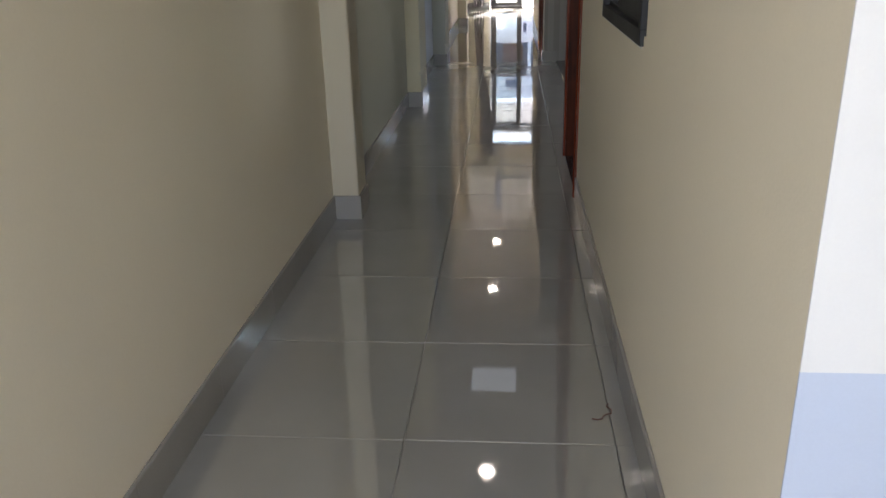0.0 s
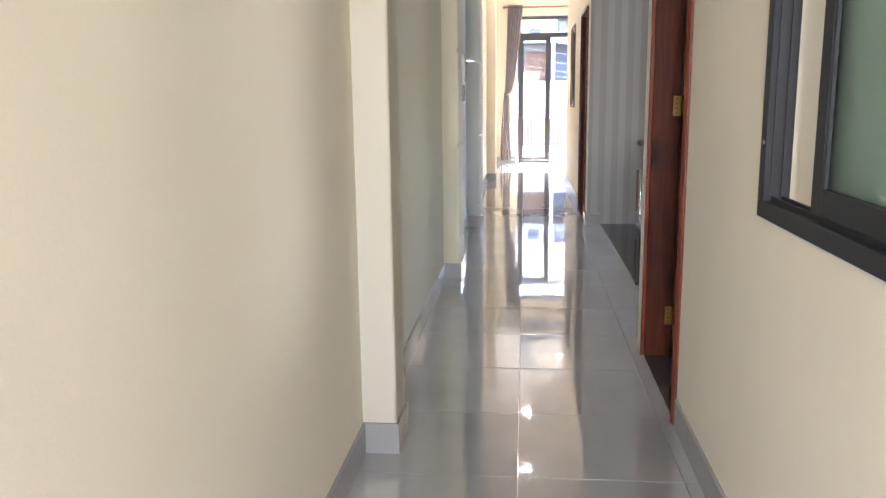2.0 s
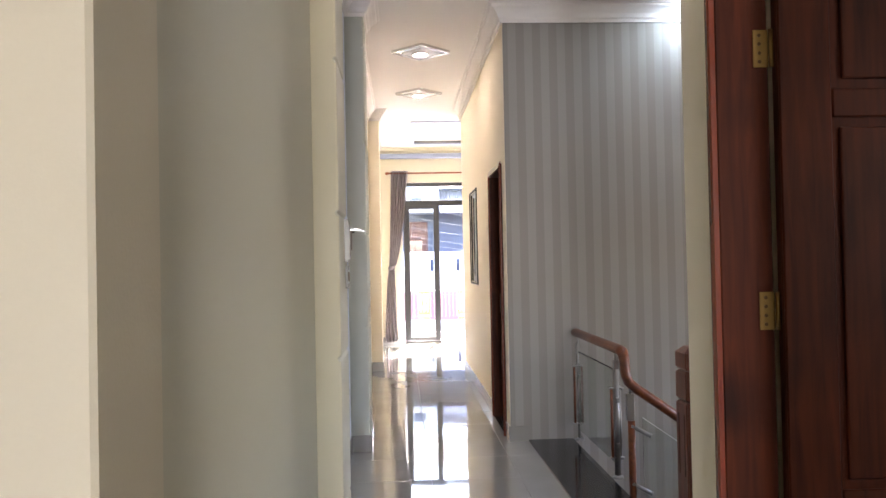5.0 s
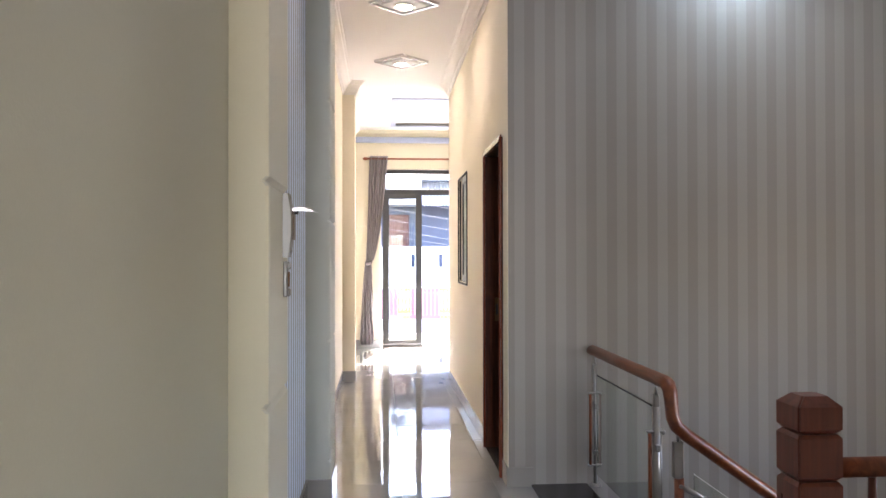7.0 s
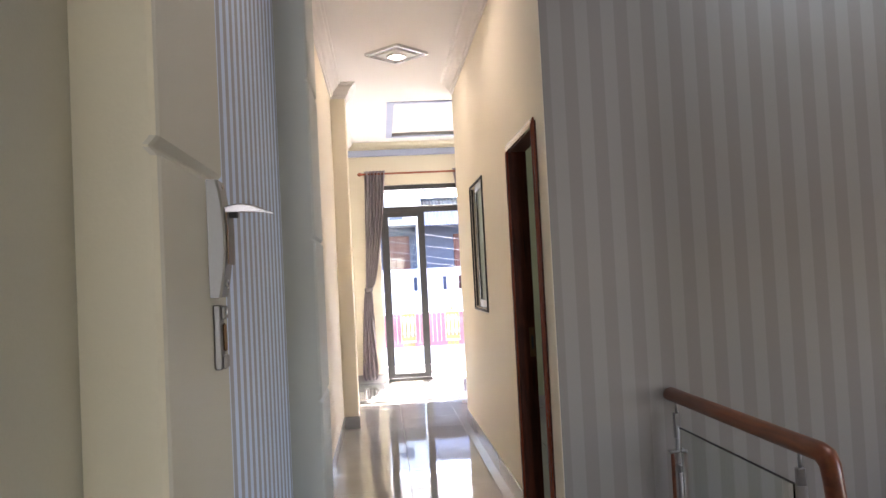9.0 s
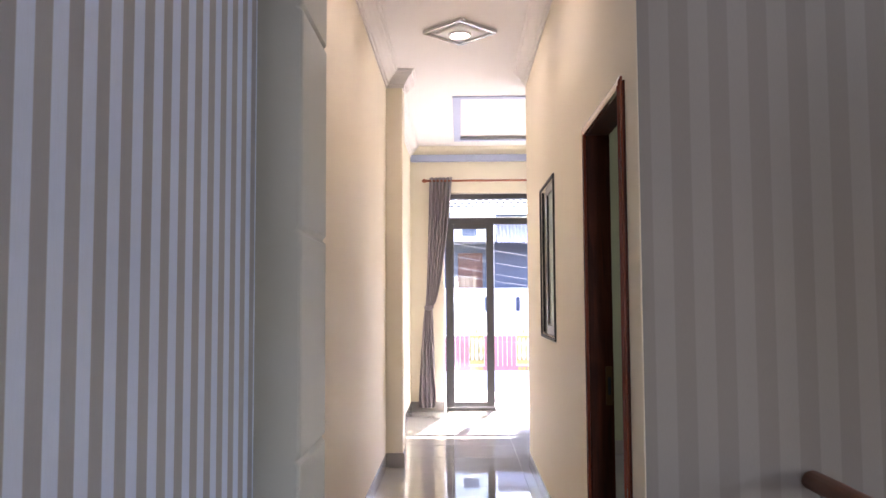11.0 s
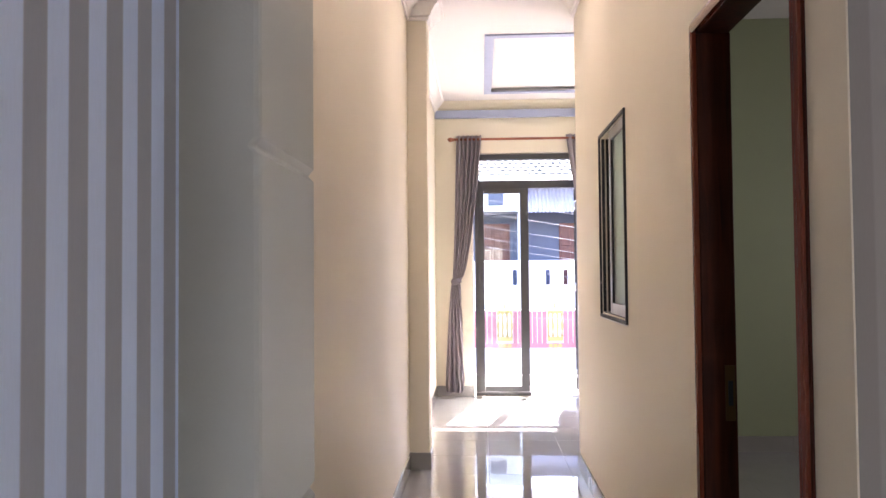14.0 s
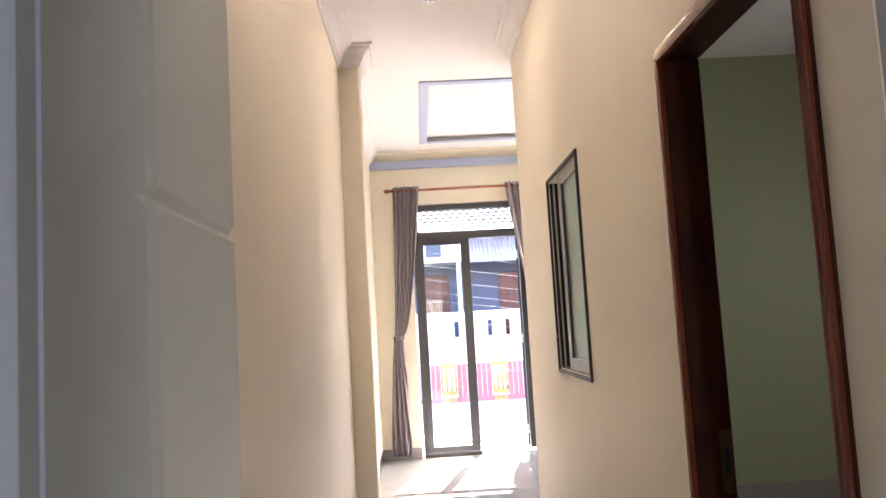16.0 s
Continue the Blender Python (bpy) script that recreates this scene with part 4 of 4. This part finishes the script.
line = [(XR2, 8.185, 0.868), (XR2, 7.5, 0.868), (XR2, 6.90, 0.868), (XR2 + 0.001, 6.850, 0.868), (XR2 + 0.002, 6.818, 0.861), (XR2 + 0.003, 6.800, 0.836), (XR2 + 0.004, 6.793, 0.790),
        (XR2 + 0.009, 6.788, 0.715), (XR2 + 0.026, 6.786, 0.672), (XR2 + 0.075, 6.785, 0.628), (XR2 + 2.0, 6.785, 0.628 - 1.925 * SL)]
bm = bmesh.new()
prev = None
for i, p in enumerate(line):
    p = Vector(p)
    d0 = (p - Vector(line[i - 1])).normalized() if i else None
    d1 = (Vector(line[i + 1]) - p).normalized() if i < len(line) - 1 else None
    d = ((d0 or d1) + (d1 or d0)).normalized()
    k = min(1.0, max(0.0, (i - 3) / 5))
    s_ = Vector((math.cos(k * math.pi / 2), math.sin(k * math.pi / 2), 0))
    s_ = (s_ - d * s_.dot(d)).normalized()
    u = d.cross(s_)
    ring = [bm.verts.new(p + s_ * a + u * b) for a, b in oval]
    if prev:
        for k in range(16):
            bm.faces.new((prev[k], prev[(k + 1) % 16], ring[(k + 1) % 16], ring[k])).smooth = True
    else:
        bm.faces.new(ring)
    prev = ring
bm.faces.new(prev[::-1])
part("handrail", bm, RAIL_WOOD, rail)


def post(x, y, z0, z1, clamp_z, r):
    p = part("post", tube(bmesh.new(), (x, y, z0), (x, y, z1 - 0.06), r), POST_STEEL, rail, "stainless steel tube")
    part("wood_tube", tube(bmesh.new(), (x - 0.034, y - 0.006, z0 + 0.14), (x - 0.034, y - 0.006, clamp_z), 0.009), RAIL_WOOD, p, "thin red-brown wooden tube")
    part("slim_tube", tube(bmesh.new(), (x + 0.026, y + 0.01, z0 + 0.12), (x + 0.026, y + 0.01, clamp_z + 0.02), 0.007), POST_STEEL, p)
    for c_ in (clamp_z, z0 + 0.13):
        part("cross_clamp", cube(x - 0.048, x + 0.036, y - 0.014, y + 0.014, c_, c_ + 0.012, bevel=0.003), POST_STEEL, p)
        part("ball", lathe(bmesh.new(), [(0.004, c_ - 0.012), (0.011, c_ - 0.006), (0.012, c_), (0.011, c_ + 0.006), (0.004, c_ + 0.012)], (x + 0.04, y + 0.01, 0), 12), POST_STEEL, p)
    part("head_bracket", cube(x - 0.016, x + 0.016, y - 0.012, y + 0.012, z1 - 0.12, z1, bevel=0.004), POST_STEEL, p)
    part("pin", tube(bmesh.new(), (x, y, z1), (x, y, z1 + 0.06), 0.007, 10), POST_STEEL, p)
    part("base_collar", lathe(bmesh.new(), [(0.036, z0), (0.036, z0 + 0.01), (0.024, z0 + 0.02)], (x, y, 0)), POST_STEEL, p)
    for k in (0.2, 0.5):
        part("glass_clamp", cube(x - 0.012, x + 0.012, y - 0.034, y + 0.034, z0 + k, z0 + k + 0.035, bevel=0.003), POST_STEEL, p)
    return p


post(0.785, 8.12, 0.012, 0.79, 0.60, 0.013)
post(0.785, 6.98, 0.012, 0.79, 0.60, 0.02)
LX, LYP = 0.822, 6.785
lp = part("lower_post", tube(bmesh.new(), (LX, LYP, -0.175), (LX, LYP, 0.46), 0.016), POST_STEEL, rail, "stainless steel tube with a wooden sleeve")
part("pin", tube(bmesh.new(), (LX, LYP, 0.60), (LX, LYP, 0.65), 0.008, 10), POST_STEEL, lp)
part("head_bracket", cube(LX - 0.026, LX + 0.026, LYP - 0.016, LYP + 0.016, 0.43, 0.60, bevel=0.006, segments=2), POST_STEEL, lp, "flat steel bracket with a bolt")
part("wood_sleeve", tube(bmesh.new(), (LX + 0.004, LYP - 0.004, -0.1), (LX + 0.004, LYP - 0.004, 0.429), 0.023), RAIL_WOOD, lp)
for zz in (0.395, 0.03):
    part("bolt", tube(bmesh.new(), (LX + 0.004, LYP - 0.026, zz), (LX + 0.004, LYP - 0.034, zz), 0.010, 12), POST_STEEL, lp)
    cb = part("clamp_bar", tube(bmesh.new(), (LX + 0.02, LYP - 0.01, zz - 0.01), (LX + 0.11, LYP - 0.045, zz - 0.055), 0.013), POST_STEEL, lp)
    part("clamp_cap", tube(bmesh.new(), (LX + 0.11, LYP - 0.045, zz - 0.055), (LX + 0.118, LYP - 0.048, zz - 0.059), 0.016), POST_STEEL, cb)
gp = part("glass_panel", cube(0.781, 0.789, 7.03, 8.085, 0.10, 0.722), CLEAR, rail, "clear glass panel with a dark edge")
part("edge_bead", cube(0.7805, 0.7895, 7.03, 8.085, 0.7222, 0.726), RUBBER, rail)
bm = bmesh.new()
vs = [(0.90, 0.44), (2.3, 0.44 - 1.4 * SL), (2.3, -0.05 - 1.4 * SL), (0.90, -0.05)]
ring = [[bm.verts.new((x, y, z)) for x, z in vs] for y in (6.781, 6.789)]
for k in range(4):
    bm.faces.new((ring[0][k], ring[0][(k + 1) % 4], ring[1][(k + 1) % 4], ring[1][k]))
bm.faces.new(ring[0][::-1]), bm.faces.new(ring[1])
part("sloping_glass", bm, CLEAR, rail, "clear glass panel along the stairs")
# thin white strip added as the highlight on the glass's upper edge
part("edge_glint", sweep(bmesh.new(), [(0.90, 6.785, 0.4425), (2.3, 6.785, 0.4425 - 1.4 * SL)], [(-0.004, 0.0), (0.004, 0.0), (0.004, 0.004), (-0.004, 0.004)]), SEALANT, rail, "white strip for the glint along the glass edge")

newel = root("newel_post", (0.806, 5.585, 0.012), "square brown wooden newel post with chamfered cap", "newel post")
c, d, w = 0.806, 5.585, 0.074


def block(name, z0, z1, hw, top=None):
    bm = bmesh.new()
    prof = [(hw - 0.010, z0), (hw, z0 + 0.011), (hw, z1 - (0.03 if top else 0.011)), (hw - (0.032 if top else 0.010), z1)]
    rows = [[bm.verts.new((c + sx_ * h, d + sy_ * h, z)) for sx_, sy_ in ((-1, -1), (1, -1), (1, 1), (-1, 1))] for h, z in prof]
    for a, b in zip(rows, rows[1:]):
        for k in range(4):
            bm.faces.new((a[k], a[(k + 1) % 4], b[(k + 1) % 4], b[k]))
    bm.faces.new(rows[0][::-1]), bm.faces.new(rows[-1])
    bmesh.ops.recalc_face_normals(bm, faces=bm.faces)
    bmesh.ops.bevel(bm, geom=[e_ for e_ in bm.edges if abs(e_.verts[0].co.z - e_.verts[1].co.z) > 0.004], offset=0.005, segments=2, affect="EDGES")
    return part(name, bm, NEWEL_WOOD, newel)


block("cap", 0.915, 1.028, w, True)
block("block", 0.765, 0.909, w)
sh = block("shaft", 0.012, 0.759, w)
for s in (-0.04, 0.035):
    part("carved_flute", cube(c + s - 0.006, c + s + 0.006, d - w - 0.0015, d - w + 0.004, 0.40, 0.70, bevel=0.002), DOOR_WOOD, sh)
    part("carved_flute", cube(c - w - 0.0015, c - w + 0.004, d + s - 0.006, d + s + 0.006, 0.40, 0.70, bevel=0.002), DOOR_WOOD, sh)
guard = root("balustrade", (2.0, 5.585, 0), "red-brown wooden balustrade with turned balusters", "balustrade")
part("top_rail", sweep(bmesh.new(), [(c + w, 5.585, 0.785), (3.2, 5.585, 0.785)], [(a, b) for a, b in oval], smooth=True), RAIL_WOOD, guard)
part("bottom_rail", cube(c + w, 3.2, 5.56, 5.61, 0.09, 0.13, bevel=0.004), RAIL_WOOD, guard)
BAL = mesh("baluster", lathe(bmesh.new(), [(0.018, 0.0), (0.02, 0.1), (0.03, 0.16), (0.034, 0.24), (0.02, 0.36), (0.014, 0.46), (0.02, 0.52), (0.014, 0.56), (0.012, 0.63)], sides=14), NEWEL_WOOD)
for i in range(14):
    b = new("baluster", BAL)
    b.parent = guard
    b.location = (1.02 + 0.155 * i - 2.0, 0, 0.125)

# a wisp of fibre on the tiles
tw = bpy.data.curves.new("twig", "CURVE")
tw.dimensions, tw.bevel_depth = "3D", 0.0018
sp = tw.splines.new("POLY")
shape = [(0.10, 0.66), (0.115, 0.655), (0.13, 0.66), (0.135, 0.675), (0.145, 0.685), (0.16, 0.69), (0.163, 0.71), (0.15, 0.73), (0.158, 0.745)]
sp.points.add(len(shape) - 1)
for p, (x, y) in zip(sp.points, shape):
    p.co = (x, y, 0.0025, 1)
tw.materials.append(TWIG)
tagged(new("twig", tw), "curled dry brown fibre lying on the tiles", "debris")

# ---- outside ----
thing("balcony_floor", cube(-1.4, 3.75, 16.48, 17.6, -0.2, -0.03), CEMENT, "sunlit pale cement balcony floor", "balcony", "", "structure")
thing("balcony_parapet", cube(-1.4, 3.75, 17.5, 17.6, -0.03, 0.10), WHITE_FACADE, "low white balcony kerb", "parapet", "", "structure")
thing("ground", cube(-60, 60, 17.6, 120, -4.2, -4.0), ASPHALT, "grey asphalt street between the houses", "road", "", "structure")

house = root("opposite_house", (1.0, 24.0, -4.0), "white house across the street with red balcony railing", "house")
part("lower_wall", cube(-7, 9, 24.1, 24.35, -4.0, -0.16), WHITE_FACADE, house)
part("balcony_slab", cube(-7, 9, 24.35, 26.0, -0.4, -0.18), WHITE_FACADE, house)
SLOTS = (-1.55, -0.94, 0.318, 1.11, 1.535, 2.33, 2.75)
part("parapet_wall", cube(-7, 9, 26.0, 26.12, -0.2, 1.197), WHITE_FACADE, house, "white parapet with narrow upright slots")
part("parapet_band", cube(-7, 9, 26.0, 26.12, 1.561, 1.7335), WHITE_FACADE, house)
for a, b in zip((-7.055,) + SLOTS, SLOTS + (9.055,)):
    part("parapet_pier", cube(a + 0.055, b - 0.055, 26.0, 26.12, 1.1975, 1.5605), WHITE_FACADE, house)
part("parapet_cap", cube(-7, 9, 25.95, 26.17, 1.734, 1.79, bevel=0.01), WHITE_FACADE, house)
rl = part("railing_bar", cube(-6.8, 8.8, 24.17, 24.23, -0.147, -0.045), PINK_SHEET, house, "dark red lower bar")
part("railing_bar", cube(-6.8, 8.8, 24.18, 24.22, 0.66, 0.71), STEEL, house)
for i in range(-4, 6):
    gx = -0.0 + 1.09 * i + 0.01
    g = part("gold_panel", cube(gx - 0.17, gx + 0.17, 24.14, 24.16, 0.60, 0.67, bevel=0.004), GOLD, house, "gold painted ornamental panel")
    part("plinth", cube(gx - 0.17, gx + 0.17, 24.14, 24.16, 0.0, 0.10, bevel=0.004), GOLD, g)
    for k in (-0.145, -0.05, 0.05, 0.145):
        part("column", lathe(bmesh.new(), [(0.03, 0.10), (0.018, 0.2), (0.034, 0.32), (0.018, 0.48), (0.034, 0.60)], (gx + k, 24.15, 0), 10), GOLD, g)
    for k in (-0.1, 0.0, 0.1):
        part("scroll", cube(gx + k - 0.04, gx + k + 0.04, 24.135, 24.15, -0.14, -0.05, bevel=0.012), GOLD, g)
    part("finial", lathe(bmesh.new(), [(0.02, 0.71), (0.035, 0.74), (0.02, 0.77), (0.03, 0.80), (0.004, 0.84)], (gx, 24.2, 0), 10), GOLD, g)
    s0 = gx + 0.18
    for k in range(7):
        part("red_slat", cube(s0 + 0.106 * k, s0 + 0.106 * k + 0.094, 24.18, 24.2, -0.044, 0.655, bevel=0.006), PINK_SHEET, house)

back = root("far_house", (1.0, 28.2, -4.0), "slate-blue house with timber doors and tiled roof", "house")
part("wall", cube(-8, 10, 28.0, 28.3, -4.0, 3.9), SLATE_WALL, back)
for a, b in ((-3.2, -2.2), (-0.42, 0.27), (1.575, 2.6), (4.4, 5.4)):
    dr = part("door", cube(a, b, 27.94, 27.998, 0.3, 2.80, bevel=0.01), BRICK_RED, back, "red-brown timber door")
    n = 3
    for i in range(n):
        for z0, z1 in ((0.5, 1.3), (1.45, 2.1), (2.2, 2.68)):
            w0 = (b - a) / n
            part("panel", cube(a + w0 * i + 0.05, a + w0 * (i + 1) - 0.05, 27.92, 27.939, z0, z1, bevel=0.008), BRICK_RED, dr)
for x in (-1.6, 0.5, 3.4):
    part("column", cube(x - 0.055, x + 0.055, 27.0, 27.11, -0.2, 3.1, bevel=0.01), WHITE_FACADE, back, "slim white column")
part("fascia", cube(-8, 0.6, 26.9, 28.0, 3.05, 3.85), WHITE_FACADE, back, "white fascia over the terrace")
part("vent_window", cube(-0.30, 0.08, 26.88, 26.899, 3.2, 3.5), SLATE_WALL, back, "small blue-grey window")
bm = bmesh.new()
nseg = 240
rows = []
for j, (y, z) in enumerate(((26.7, 3.0), (28.0, 3.80))):
    rows.append([bm.verts.new((0.62 + 6.0 * i / nseg, y, z + 0.014 * (1 if i % 4 < 2 else -1))) for i in range(nseg + 1)])
for i in range(nseg):
    bm.faces.new((rows[0][i], rows[0][i + 1], rows[1][i + 1], rows[1][i]))
aw = part("awning", bm, AWNING, back, "corrugated zinc awning")
so = aw.modifiers.new("thickness", "SOLIDIFY")
so.thickness = 0.01
bm = bmesh.new()
for r in range(16):
    for i in range(90):
        y, z = 27.2 + 0.22 * r, 4.0 + 0.12 * r
        x = -7.5 + 0.19 * i + (0.095 if r % 2 else 0)
        vs = [bm.verts.new(p) for p in ((x, y, z + 0.035), (x + 0.095, y, z + 0.06), (x + 0.185, y, z + 0.035), (x + 0.185, y + 0.26, z + 0.142), (x + 0.095, y + 0.26, z + 0.167), (x, y + 0.26, z + 0.142), (x, y, z), (x + 0.185, y, z))]
        bm.faces.new((vs[0], vs[1], vs[4], vs[5])), bm.faces.new((vs[1], vs[2], vs[3], vs[4])), bm.faces.new((vs[6], vs[7], vs[2], vs[1], vs[0]))
part("roof", bm, ROOF_TILE, back, "pale overlapping roof tiles")
for (xa, za), (xb, zb), y in (((-9, 4.05), (10, 0.75), 21.0), ((-9, 3.72), (10, 0.62), 21.15), ((-9, 3.62), (10, 0.3), 21.3), ((-9, 3.3), (10, 0.35), 21.4), ((-9, 3.15), (10, -0.15), 21.5), ((-9, 1.2), (10, 0.2), 20.5), ((-9, 4.4), (10, 1.0), 21.7)):
    cu = bpy.data.curves.new("power_cable", "CURVE")
    cu.dimensions, cu.bevel_depth = "3D", 0.0045
    sp = cu.splines.new("POLY")
    sp.points.add(24)
    for i, p in enumerate(sp.points):
        u = i / 24
        p.co = (xa + (xb - xa) * u, y, za + (zb - za) * u - 0.25 * 4 * u * (1 - u) + 0.25, 1)
    cu.materials.append(CABLE)
    tagged(new("power_cable", cu), "grey overhead power cable across the street", "cable", "street cables")

# ---- floor tiles, last ----
TS, GAP = 0.6, 0.0022
meshes = {}
rng = random.Random(11)
areas = [(-1.35, 0.75, -3.6, 16.3), (0.75, 3.7, -3.6, 5.5), (0.75, 3.7, 8.21, 16.3)]
count = 0
spare = bmesh.new()
for ax0, ax1, ay0, ay1 in areas:
    for i in range(-3, 8):
        for j in range(-8, 28):
            x0, y0 = -0.445 + TS * i, 0.53 + TS * j
            a, b, c_, d_ = max(x0, ax0), min(x0 + TS, ax1), max(y0, ay0), min(y0 + TS, ay1)
            if b - a < 0.01 or d_ - c_ < 0.01:
                continue
            near = a < 0.76 and ax0 < 0
            if not near:
                box(spare, a + GAP / 2, b - GAP / 2, c_ + GAP / 2, d_ - GAP / 2, -0.009, 0.0)
                continue
            key = (round(b - a, 3), round(d_ - c_, 3))
            if key not in meshes:
                hx, hy = (b - a - GAP) / 2, (d_ - c_ - GAP) / 2
                bm = bmesh.new()
                r = 0.0012
                rows = [[bm.verts.new((sx_ * (hx - k), sy_ * (hy - k), z)) for sx_, sy_ in ((-1, -1), (1, -1), (1, 1), (-1, 1))] for k, z in ((0, -0.009), (0, -r), (r, 0.0))]
                for p, q in zip(rows, rows[1:]):
                    for k in range(4):
                        bm.faces.new((p[k], p[(k + 1) % 4], q[(k + 1) % 4], q[k]))
                bm.faces.new(rows[-1])
                meshes[key] = mesh("tile", bm, TILE)
            t = new("tile", meshes[key])
            t.parent = floor
            t.location = ((a + b) / 2, (c_ + d_) / 2, 0)
            t.rotation_euler = (rng.gauss(0, 0.0009), rng.gauss(0, 0.0009), 0)
            count += 1
tagged(part("tile_field", spare, TILE, floor), kind="stuff")
